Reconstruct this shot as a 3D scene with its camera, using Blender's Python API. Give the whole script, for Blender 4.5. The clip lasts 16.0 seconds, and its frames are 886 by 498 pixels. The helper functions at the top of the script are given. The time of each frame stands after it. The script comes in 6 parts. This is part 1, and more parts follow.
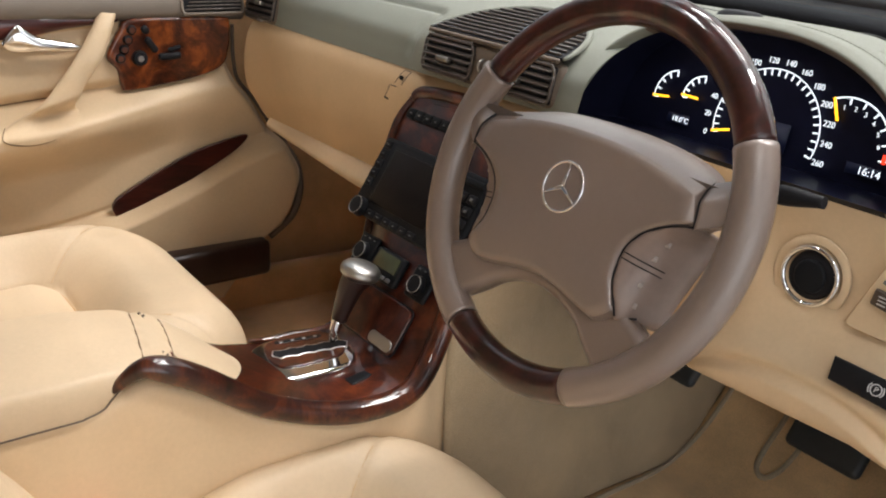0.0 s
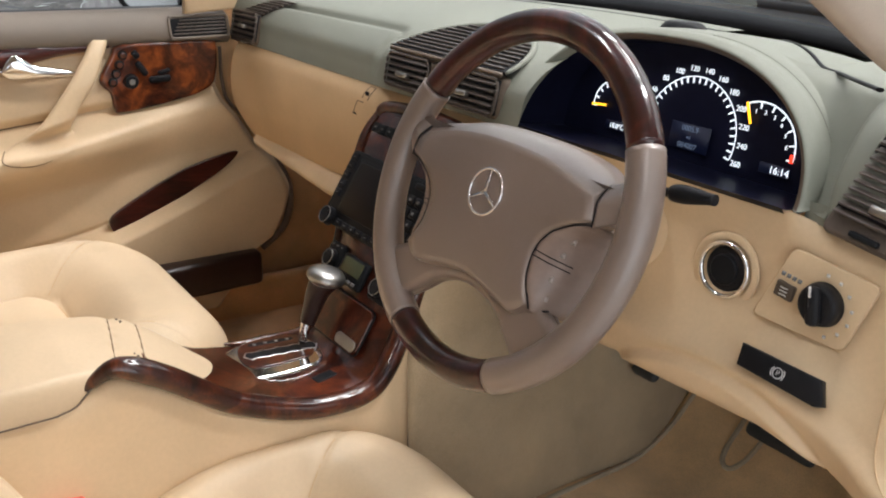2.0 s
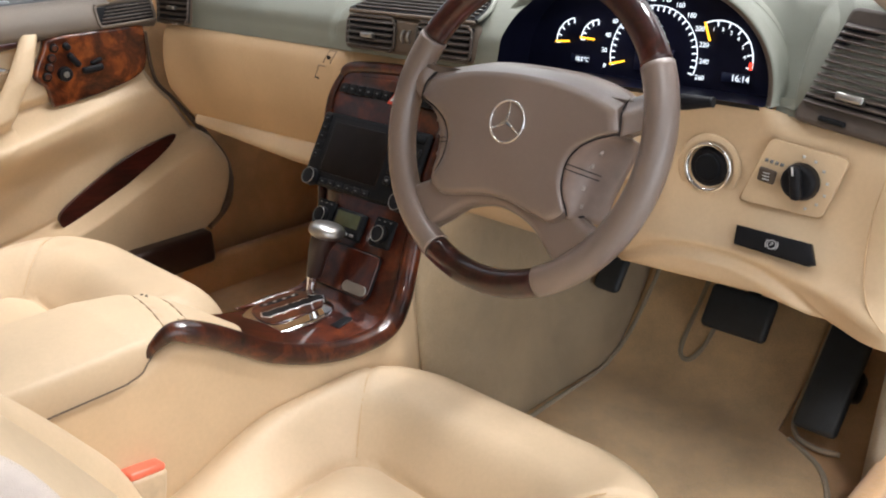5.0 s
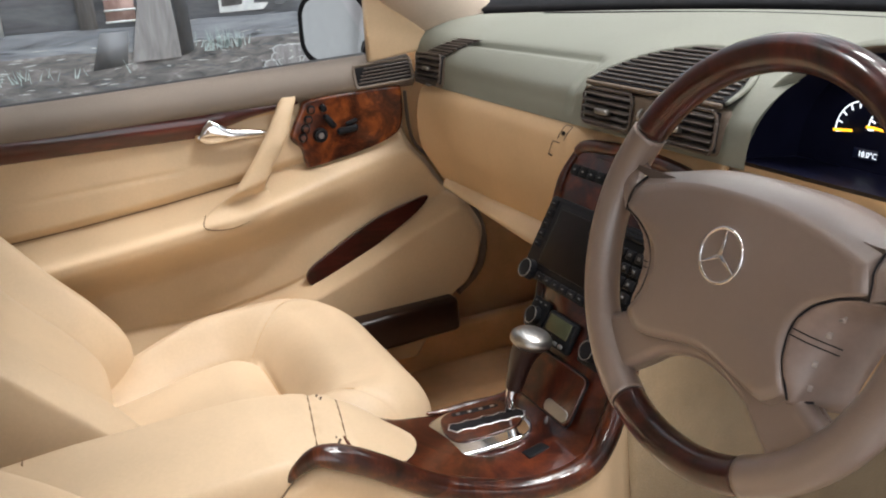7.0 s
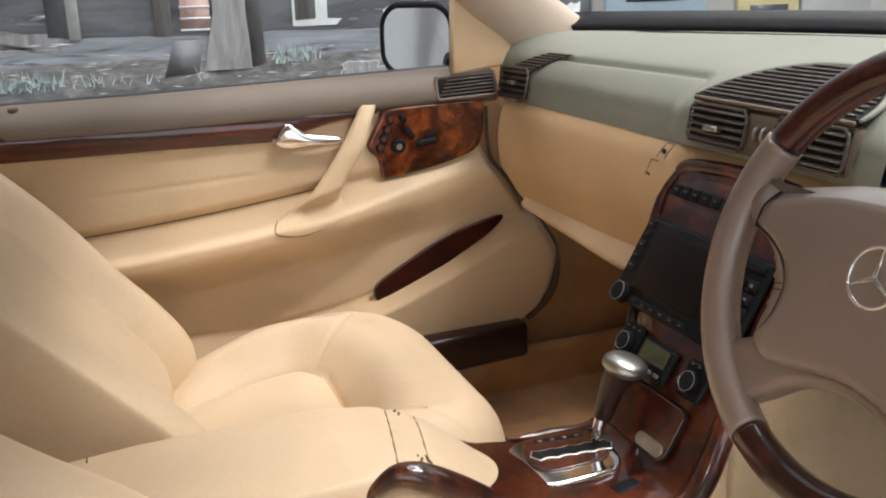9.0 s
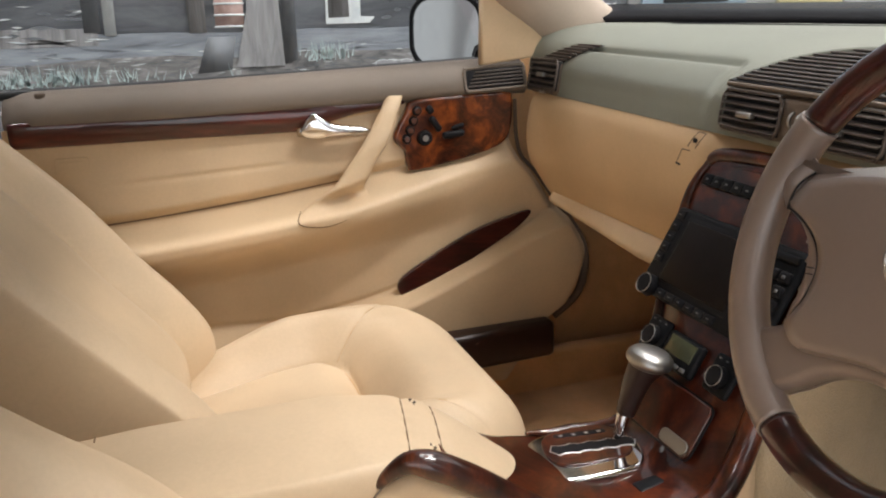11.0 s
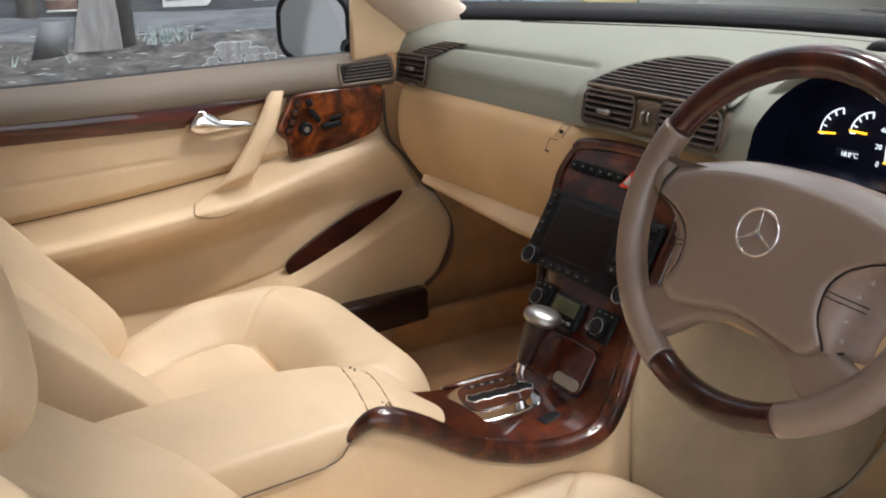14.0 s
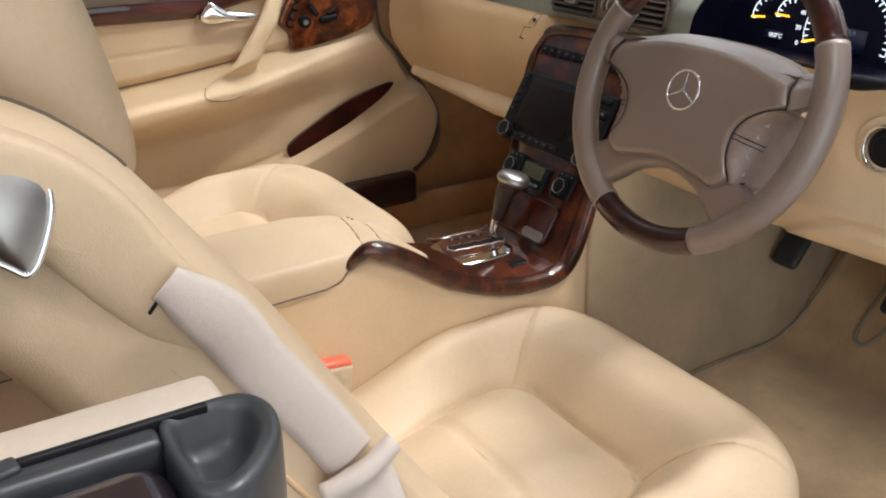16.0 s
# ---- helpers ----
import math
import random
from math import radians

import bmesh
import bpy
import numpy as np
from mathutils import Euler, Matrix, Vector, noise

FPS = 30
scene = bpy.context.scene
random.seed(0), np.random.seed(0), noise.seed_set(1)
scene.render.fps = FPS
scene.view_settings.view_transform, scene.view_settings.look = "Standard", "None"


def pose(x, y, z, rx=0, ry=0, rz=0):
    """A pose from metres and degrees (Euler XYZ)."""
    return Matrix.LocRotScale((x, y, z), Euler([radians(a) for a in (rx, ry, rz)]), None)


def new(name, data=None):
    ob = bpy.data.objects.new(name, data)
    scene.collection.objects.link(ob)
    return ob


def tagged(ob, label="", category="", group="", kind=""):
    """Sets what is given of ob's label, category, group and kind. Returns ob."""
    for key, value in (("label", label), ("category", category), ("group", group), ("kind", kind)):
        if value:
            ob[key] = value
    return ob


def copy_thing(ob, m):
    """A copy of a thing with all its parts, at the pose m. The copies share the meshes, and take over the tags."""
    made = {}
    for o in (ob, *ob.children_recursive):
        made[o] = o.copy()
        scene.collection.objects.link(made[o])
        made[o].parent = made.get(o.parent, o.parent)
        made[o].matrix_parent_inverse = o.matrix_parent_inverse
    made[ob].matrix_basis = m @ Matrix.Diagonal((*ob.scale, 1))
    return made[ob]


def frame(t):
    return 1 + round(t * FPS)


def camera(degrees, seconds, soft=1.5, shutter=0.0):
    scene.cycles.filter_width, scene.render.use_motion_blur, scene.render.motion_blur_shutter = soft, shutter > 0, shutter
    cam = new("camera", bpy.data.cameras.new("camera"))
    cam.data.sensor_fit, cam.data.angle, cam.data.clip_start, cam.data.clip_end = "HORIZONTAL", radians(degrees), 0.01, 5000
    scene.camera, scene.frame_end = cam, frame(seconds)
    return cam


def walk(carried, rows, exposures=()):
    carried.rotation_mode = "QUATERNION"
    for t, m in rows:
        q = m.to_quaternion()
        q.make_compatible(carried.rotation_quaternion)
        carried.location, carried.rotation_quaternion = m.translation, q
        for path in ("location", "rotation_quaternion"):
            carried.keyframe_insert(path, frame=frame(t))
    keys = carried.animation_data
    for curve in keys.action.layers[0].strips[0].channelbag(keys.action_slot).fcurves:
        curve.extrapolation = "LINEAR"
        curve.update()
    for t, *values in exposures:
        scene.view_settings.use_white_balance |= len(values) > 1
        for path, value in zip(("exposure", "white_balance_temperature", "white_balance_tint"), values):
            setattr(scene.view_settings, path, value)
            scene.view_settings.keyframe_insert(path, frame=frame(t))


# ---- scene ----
cam = camera(53.39, 16.0, soft=2.0)
# seconds, eye x y z, yaw, pitch, roll
ROWS = [
    (0.0, 0.9080, -0.5820, 1.0780, 51.32, -20.60, 5.49),
    (0.5, 0.9677, -0.5660, 1.0739, 52.49, -20.50, 5.01),
    (1.0, 0.9952, -0.5569, 1.0874, 53.00, -19.84, 4.48),
    (1.5, 1.0063, -0.5516, 1.0978, 53.23, -19.50, 3.92),
    (2.0, 1.0171, -0.5494, 1.1011, 53.28, -20.03, 3.50),
    (2.5, 1.0340, -0.5567, 1.0958, 53.27, -20.40, 3.20),
    (3.0, 1.0707, -0.5785, 1.0869, 52.89, -20.75, 2.91),
    (3.2, 1.0787, -0.6041, 1.0875, 52.07, -21.06, 2.64),
    (5.3, 0.9632, -0.7671, 1.0856, 42.84, -21.30, -0.33),
    (5.5, 0.9567, -0.7599, 1.0945, 42.64, -21.11, 0.09),
    (6.0, 0.9499, -0.7193, 1.1252, 46.64, -20.36, 0.58),
    (6.5, 0.9413, -0.6025, 1.1276, 56.40, -19.74, -0.99),
    (7.0, 0.9048, -0.5072, 1.1205, 66.18, -19.16, -3.93),
    (7.5, 0.8641, -0.5293, 1.1056, 69.18, -18.20, -2.89),
    (8.0, 0.8439, -0.5429, 1.0963, 70.34, -17.56, -2.38),
    (8.5, 0.8297, -0.5328, 1.0807, 69.65, -17.06, -1.68),
    (8.7, 0.8345, -0.5439, 1.0812, 68.90, -16.98, -1.43),
    (11.0, 0.8212, -0.5204, 1.0468, 71.31, -16.37, -1.11),
    (11.5, 0.8248, -0.5299, 1.0517, 71.89, -17.02, -1.36),
    (12.0, 0.8446, -0.5345, 1.0827, 72.58, -18.35, -3.05),
    (12.5, 0.8560, -0.5389, 1.0983, 71.76, -18.85, -4.05),
    (13.0, 0.8686, -0.5633, 1.1116, 67.77, -19.03, -3.71),
    (13.5, 0.8875, -0.6410, 1.1368, 62.76, -19.28, -2.40),
    (14.0, 0.9054, -0.7077, 1.1246, 58.48, -18.87, -0.59),
    (14.5, 0.9532, -0.7493, 1.1154, 55.89, -20.68, 0.42),
    (15.0, 1.0562, -0.7543, 1.1203, 57.69, -22.28, -0.48),
    (15.5, 1.1052, -0.7756, 1.1154, 58.07, -23.33, -0.46),
    (16.0, 1.0956, -0.8123, 1.1101, 57.90, -23.87, 0.04),
]
walk(cam, [(t, pose(x, y, z, 0, 0, yaw) @ pose(0, 0, 0, 90 + pitch) @ pose(0, 0, 0, 0, 0, roll)) for t, x, y, z, yaw, pitch, roll in ROWS],
     exposures=[(0.0, -0.10, 6500, 10), (1.5, -0.08, 6350, 10), (3.2, -0.01, 6500, 10), (5.5, 0.12, 6250, 10), (6.0, 0.06, 6350, 10), (7.0, -0.06, 6450, 11), (8.5, -0.06, 6500, 11), (11.0, -0.18, 6600, 11),
                (12.0, -0.28, 6750, 10), (12.5, -0.28, 6750, 10), (13.5, -0.20, 6600, 10), (14.5, -0.06, 6300, 11), (15.5, -0.06, 6400, 10), (16.0, -0.14, 6350, 9)])

# ---------------------------------------------------------------- light
world = bpy.data.worlds.new("world")
scene.world = world
world.use_nodes = True
world.node_tree.nodes["Background"].inputs[0].default_value = (0.85, 0.92, 1.0, 1)
world.node_tree.nodes["Background"].inputs[1].default_value = 0.1
scene.view_settings.exposure = 0.0


def area_lamp(name, m, sx, sy, watts, colour):
    d = bpy.data.lights.new(name, "AREA")
    d.shape, d.size, d.size_y, d.energy, d.color = "RECTANGLE", sx, sy, watts, colour
    ob = new(name, d)
    ob.matrix_world = m
    return ob


# ---------------------------------------------------------------- materials
def nodes_of(name):
    m = bpy.data.materials.new(name)
    m.use_nodes = True
    nt = m.node_tree
    b = nt.nodes["Principled BSDF"]
    return m, nt, b


def ramp(nt, fac, stops):
    r = nt.nodes.new("ShaderNodeValToRGB")
    while len(r.color_ramp.elements) < len(stops):
        r.color_ramp.elements.new(0.5)
    for e, (p, c) in zip(r.color_ramp.elements, stops):
        e.position, e.color = p, (*c, 1)
    nt.links.new(fac, r.inputs[0])
    return r.outputs[0]


def noise_tex(nt, scale, detail=4.0, rough=0.55, distort=0.0, stretch=None):
    tc = nt.nodes.new("ShaderNodeTexCoord")
    out = tc.outputs["Object"]
    if stretch:
        mp = nt.nodes.new("ShaderNodeMapping")
        mp.inputs["Scale"].default_value = stretch
        nt.links.new(out, mp.inputs[0])
        out = mp.outputs[0]
    n = nt.nodes.new("ShaderNodeTexNoise")
    n.inputs["Scale"].default_value, n.inputs["Detail"].default_value = scale, detail
    n.inputs["Roughness"].default_value, n.inputs["Distortion"].default_value = rough, distort
    nt.links.new(out, n.inputs[0])
    return n.outputs["Fac"]


def bump(nt, b, height, strength, dist):
    bp = nt.nodes.new("ShaderNodeBump")
    bp.inputs["Strength"].default_value, bp.inputs["Distance"].default_value = strength, dist
    nt.links.new(height, bp.inputs["Height"])
    nt.links.new(bp.outputs[0], b.inputs["Normal"])


def scaled(c, k):
    return tuple(min(1.0, v * k) for v in c)


def plain(name, colour, rough=0.5, metal=0.0, vary=0.12, scale=60, coat=0.0):
    m, nt, b = nodes_of(name)
    col = ramp(nt, noise_tex(nt, scale, 5), [(0.3, scaled(colour, 1 - vary)), (0.7, scaled(colour, 1 + vary))])
    nt.links.new(col, b.inputs["Base Color"])
    b.inputs["Roughness"].default_value, b.inputs["Metallic"].default_value = rough, metal
    b.inputs["Coat Weight"].default_value = coat
    return m


def leather(name, colour, rough=0.5, pores=900, relief=0.25, soft=0.06):
    """Grained hide: broad tone change, fine pores, soft creases."""
    m, nt, b = nodes_of(name)
    big = noise_tex(nt, 7, 3, 0.5)
    fine = noise_tex(nt, 180, 4, 0.6)
    mix = nt.nodes.new("ShaderNodeMath")
    mix.operation = "MULTIPLY_ADD"
    mix.inputs[1].default_value = 0.35
    nt.links.new(fine, mix.inputs[0])
    nt.links.new(big, mix.inputs[2])
    col = ramp(nt, mix.outputs[0], [(0.45, scaled(colour, 1 - soft * 1.6)), (0.85, scaled(colour, 1 + soft))])
    nt.links.new(col, b.inputs["Base Color"])
    v = nt.nodes.new("ShaderNodeTexVoronoi")
    v.inputs["Scale"].default_value = pores
    tc = nt.nodes.new("ShaderNodeTexCoord")
    nt.links.new(tc.outputs["Object"], v.inputs[0])
    bump(nt, b, v.outputs["Distance"], relief, 0.0006)
    rr = nt.nodes.new("ShaderNodeMapRange")
    rr.inputs[3].default_value, rr.inputs[4].default_value = rough - 0.06, rough + 0.08
    nt.links.new(big, rr.inputs[0])
    nt.links.new(rr.outputs[0], b.inputs["Roughness"])
    return m


def burl(name, dark, mid, light, stretch=(1, 1, 1)):
    """Lacquered burr walnut."""
    m, nt, b = nodes_of(name)
    n1 = noise_tex(nt, 11, 6, 0.62, 1.6, stretch)
    n2 = noise_tex(nt, 60, 5, 0.7, 0.8, stretch)
    mx = nt.nodes.new("ShaderNodeMath")
    mx.operation = "MULTIPLY_ADD"
    mx.inputs[1].default_value = 0.3
    nt.links.new(n2, mx.inputs[0])
    nt.links.new(n1, mx.inputs[2])
    col = ramp(nt, mx.outputs[0], [(0.48, dark), (0.64, mid), (0.86, light)])
    nt.links.new(col, b.inputs["Base Color"])
    b.inputs["Roughness"].default_value = 0.28
    b.inputs["Specular IOR Level"].default_value = 0.2
    b.inputs["Coat Weight"].default_value, b.inputs["Coat Roughness"].default_value = 1.0, 0.03
    return m


def carpet(name, colour):
    m, nt, b = nodes_of(name)
    f = noise_tex(nt, 420, 3, 0.7)
    g = noise_tex(nt, 9, 4, 0.6)
    mx = nt.nodes.new("ShaderNodeMath")
    mx.operation = "MULTIPLY_ADD"
    mx.inputs[1].default_value = 0.6
    nt.links.new(f, mx.inputs[0])
    nt.links.new(g, mx.inputs[2])
    col = ramp(nt, mx.outputs[0], [(0.5, scaled(colour, 0.72)), (1.0, scaled(colour, 1.15))])
    nt.links.new(col, b.inputs["Base Color"])
    b.inputs["Roughness"].default_value = 0.95
    b.inputs["Sheen Weight"].default_value = 0.3
    bump(nt, b, f, 0.7, 0.003)
    return m


def glowing(name, colour, strength):
    m, nt, b = nodes_of(name)
    b.inputs["Base Color"].default_value = (*scaled(colour, 0.5), 1)
    b.inputs["Emission Color"].default_value = (*colour, 1)
    b.inputs["Emission Strength"].default_value = strength
    return m


def clear_glass(name, tint=(0.9, 0.94, 0.93)):
    """A thin pane: clear, with a mirror sheen that grows towards grazing angles."""
    m, nt, b = nodes_of(name)
    tr, gl = nt.nodes.new("ShaderNodeBsdfTransparent"), nt.nodes.new("ShaderNodeBsdfGlossy")
    fr, mx = nt.nodes.new("ShaderNodeFresnel"), nt.nodes.new("ShaderNodeMixShader")
    tr.inputs[0].default_value, gl.inputs["Roughness"].default_value, fr.inputs[0].default_value = (*tint, 1), 0.02, 1.3
    nt.links.new(fr.outputs[0], mx.inputs[0])
    nt.links.new(tr.outputs[0], mx.inputs[1])
    nt.links.new(gl.outputs[0], mx.inputs[2])
    nt.links.new(mx.outputs[0], nt.nodes["Material Output"].inputs[0])
    return m


SEAT = leather("seat_leather", (0.62, 0.475, 0.31), 0.48)
TAN = leather("tan_leather", (0.58, 0.40, 0.225), 0.5)
TAN2 = leather("light_tan_leather", (0.66, 0.495, 0.31), 0.48)
OLIVE = leather("dash_vinyl", (0.212, 0.222, 0.184), 0.62, 1300, 0.5, 0.05)
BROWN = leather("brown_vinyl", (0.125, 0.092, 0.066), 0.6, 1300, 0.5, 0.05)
TRIM = leather("door_trim_vinyl", (0.185, 0.150, 0.118), 0.55, 1300, 0.5, 0.05)
TAUPE = leather("wheel_leather", (0.208, 0.154, 0.127), 0.36, 1100, 0.3)
WOOD = burl("burr_walnut", (0.018, 0.005, 0.003), (0.085, 0.02, 0.007), (0.33, 0.085, 0.018))
WOODD = burl("console_walnut", (0.012, 0.004, 0.003), (0.050, 0.011, 0.006), (0.150, 0.034, 0.011))
WOODS = burl("red_walnut", (0.020, 0.005, 0.005), (0.058, 0.011, 0.011), (0.15, 0.030, 0.020), (1, 0.25, 1))
WOODX = burl("dark_walnut", (0.008, 0.003, 0.0025), (0.030, 0.006, 0.005), (0.080, 0.015, 0.010), (1, 0.25, 1))
CARPET = carpet("carpet", (0.74, 0.44, 0.21))
CARPETG = carpet("tunnel_carpet", (0.52, 0.43, 0.30))
BLACK = plain("black_plastic", (0.014, 0.014, 0.016), 0.42)
DKGREY = plain("dark_grey_plastic", (0.010, 0.011, 0.013), 0.42)
THREAD = plain("grey_thread", (0.17, 0.175, 0.148), 0.8)
VENTB = plain("vent_surround_plastic", (0.085, 0.066, 0.054), 0.5)
SLAT = plain("vent_plastic", (0.090, 0.073, 0.062), 0.34)
RUBBER = plain("rubber", (0.030, 0.034, 0.038), 0.5)
CHROME = plain("chrome", (0.82, 0.82, 0.83), 0.07, 1.0, 0.02)
SATIN = plain("satin_silver", (0.40, 0.39, 0.37), 0.36, 1.0, 0.05)
BUTTON = plain("walnut_button", (0.085, 0.026, 0.012), 0.25, coat=1.0)
BRIGHT = plain("bright_metal", (0.80, 0.80, 0.80), 0.3, 1.0, 0.02)
RED = plain("red_plastic", (0.75, 0.07, 0.04), 0.35)
WHITE = plain("white_print", (0.55, 0.55, 0.55), 0.5)
MARK = plain("dim_print", (0.13, 0.13, 0.13), 0.5)
BEIGEP = plain("beige_plastic", (0.55, 0.44, 0.30), 0.5)
SEAM = plain("seam_thread", (0.20, 0.125, 0.070), 0.8)
QTRIM = leather("quarter_trim_vinyl", (0.50, 0.42, 0.34), 0.55)
CAPRUB = plain("grey_rubber", (0.036, 0.040, 0.044), 0.36)
BELT = leather("belt_webbing", (0.60, 0.52, 0.46), 0.75, 1500, 0.5)
SCREEN = plain("screen_glass", (0.012, 0.009, 0.008), 0.35)
DIAL = plain("dial_black", (0.007, 0.008, 0.022), 0.35)
LCD = plain("lcd_green", (0.06, 0.065, 0.03), 0.25)
PAINT = plain("dark_car_paint", (0.02, 0.012, 0.02), 0.25, 0.3, coat=1.0)
LIT = glowing("gauge_white", (0.86, 0.93, 1.0), 1.5)
LITY = glowing("needle_amber", (1.0, 0.5, 0.02), 2.4)
LITB = glowing("display_blue", (0.010, 0.018, 0.075), 0.05)
LITR = glowing("gauge_red", (1.0, 0.05, 0.02), 1.8)
GLASS = clear_glass("clear_glass")
TAUPE.node_tree.nodes["Principled BSDF"].inputs["Coat Weight"].default_value = 1.0
TAUPE.node_tree.nodes["Principled BSDF"].inputs["Coat Roughness"].default_value = 0.3
for dull in (BLACK, DKGREY, SCREEN, DIAL):
    dull.node_tree.nodes["Principled BSDF"].inputs["Specular IOR Level"].default_value = 0.12


# ---------------------------------------------------------------- mesh helpers
def sheet(f, nu, nv, wrap_u=False, wrap_v=False):
    """A smooth grid over f(u, v), u and v from 0 to 1."""
    bm = bmesh.new()
    du, dv = (nu if wrap_u else nu - 1), (nv if wrap_v else nv - 1)
    vs = [[bm.verts.new(f(i / du, j / dv)) for j in range(nv)] for i in range(nu)]
    for i in range(du):
        for j in range(dv):
            bm.faces.new((vs[i][j], vs[(i + 1) % nu][j], vs[(i + 1) % nu][(j + 1) % nv], vs[i][(j + 1) % nv]))
    for fc in bm.faces:
        fc.smooth = True
    return bm


def spline(pts, t):
    """A smooth curve through pts, t from 0 to 1."""
    n = len(pts) - 1
    k = min(int(t * n), n - 1)
    s = t * n - k
    p = [Vector(pts[min(max(k + d, 0), n)]) for d in (-1, 0, 1, 2)]
    return 0.5 * (2 * p[1] + (p[2] - p[0]) * s + (2 * p[0] - 5 * p[1] + 4 * p[2] - p[3]) * s * s + (3 * p[1] - p[0] - 3 * p[2] + p[3]) * s ** 3)


def interp(x, xs, ys):
    return float(np.interp(x, xs, ys))


def curve(x, xs, ys):
    """A smooth line through points, for x in rising order."""
    if x <= xs[0]:
        return ys[0]
    if x >= xs[-1]:
        return ys[-1]
    k = max(i for i in range(len(xs) - 1) if xs[i] <= x)
    h = xs[k + 1] - xs[k]
    t = (x - xs[k]) / h

    def slope(i):
        if i == 0:
            return (ys[1] - ys[0]) / (xs[1] - xs[0])
        if i == len(xs) - 1:
            return (ys[-1] - ys[-2]) / (xs[-1] - xs[-2])
        return (ys[i + 1] - ys[i - 1]) / (xs[i + 1] - xs[i - 1])

    a, b = slope(k) * h, slope(k + 1) * h
    return (2 * t ** 3 - 3 * t ** 2 + 1) * ys[k] + (t ** 3 - 2 * t ** 2 + t) * a + (3 * t ** 2 - 2 * t ** 3) * ys[k + 1] + (t ** 3 - t ** 2) * b


def bell(d, w):
    return math.exp(-(d / w) ** 2)


def step(x, a, b):
    t = min(max((x - a) / (b - a), 0.0), 1.0)
    return t * t * (3 - 2 * t)


def rbox(sx, sy, sz, r=0.003, seg=2, m=None):
    """A box with rounded edges, centred."""
    bm = bmesh.new()
    bmesh.ops.create_cube(bm, size=1.0)
    bmesh.ops.scale(bm, vec=(sx, sy, sz), verts=bm.verts)
    if r:
        bmesh.ops.bevel(bm, geom=list(bm.edges), offset=min(r, 0.49 * min(sx, sy, sz)), segments=seg, affect="EDGES", profile=0.5)
    for fc in bm.faces:
        fc.smooth = True
    if m:
        bm.transform(m)
    return bm


def disc(r1, r2, h, seg=32, m=None, r=0.0):
    """A round of radius r1 below, r2 above, standing on z = 0."""
    bm = bmesh.new()
    bmesh.ops.create_cone(bm, cap_ends=True, segments=seg, radius1=r1, radius2=r2, depth=h)
    bmesh.ops.translate(bm, vec=(0, 0, h / 2), verts=bm.verts)
    if r:
        es = [e for e in bm.edges if all(v.co.z > h - 1e-5 for v in e.verts)]
        bmesh.ops.bevel(bm, geom=es, offset=r, segments=3, affect="EDGES", profile=0.5)
    for fc in bm.faces:
        fc.smooth = len(fc.verts) == 4
    if m:
        bm.transform(m)
    return bm


def ring(R, r, n=64, k=12, a0=0.0, a1=360.0, flat=1.0, m=None):
    """A torus, or the arc of one from a0 to a1 degrees, clockwise from its top."""
    whole = abs(a1 - a0) >= 359.9
    bm = bmesh.new()
    rows = []
    for i in range(n if whole else n + 1):
        a = radians(a0 + (a1 - a0) * i / n)
        rows.append([bm.verts.new(((R + r * math.cos(b)) * math.sin(a), (R + r * math.cos(b)) * math.cos(a), flat * r * math.sin(b))) for b in (2 * math.pi * j / k for j in range(k))])
    for i in range(len(rows) if whole else n):
        for j in range(k):
            bm.faces.new((rows[i][j], rows[(i + 1) % len(rows)][j], rows[(i + 1) % len(rows)][(j + 1) % k], rows[i][(j + 1) % k])).smooth = True
    if not whole:
        bm.faces.new(rows[0])
        bm.faces.new(rows[-1][::-1])
    bmesh.ops.recalc_face_normals(bm, faces=bm.faces)
    if m:
        bm.transform(m)
    return bm


def tube(pts, rad, n=24, k=10, closed=False, flat=1.0, up=(0, 0, 1)):
    """A rod along a smooth curve; rad is a radius or a function of t. flat squeezes it along up."""
    bm = bmesh.new()
    rows, upv = [], Vector(up)
    for i in range(n):
        t = i / (n if closed else n - 1)
        p = spline(pts, t)
        d = (spline(pts, min(t + 0.01, 1)) - spline(pts, max(t - 0.01, 0))).normalized()
        a = d.cross(upv).normalized()
        b = a.cross(d).normalized()
        r = rad(t) if callable(rad) else rad
        rows.append([bm.verts.new(p + r * (math.cos(q) * a + flat * math.sin(q) * b)) for q in (2 * math.pi * j / k for j in range(k))])
    for i in range(n if closed else n - 1):
        for j in range(k):
            bm.faces.new((rows[i][j], rows[(i + 1) % n][j], rows[(i + 1) % n][(j + 1) % k], rows[i][(j + 1) % k])).smooth = True
    if not closed:
        bm.faces.new(rows[0])
        bm.faces.new(rows[-1][::-1])
    bmesh.ops.recalc_face_normals(bm, faces=bm.faces)
    return bm


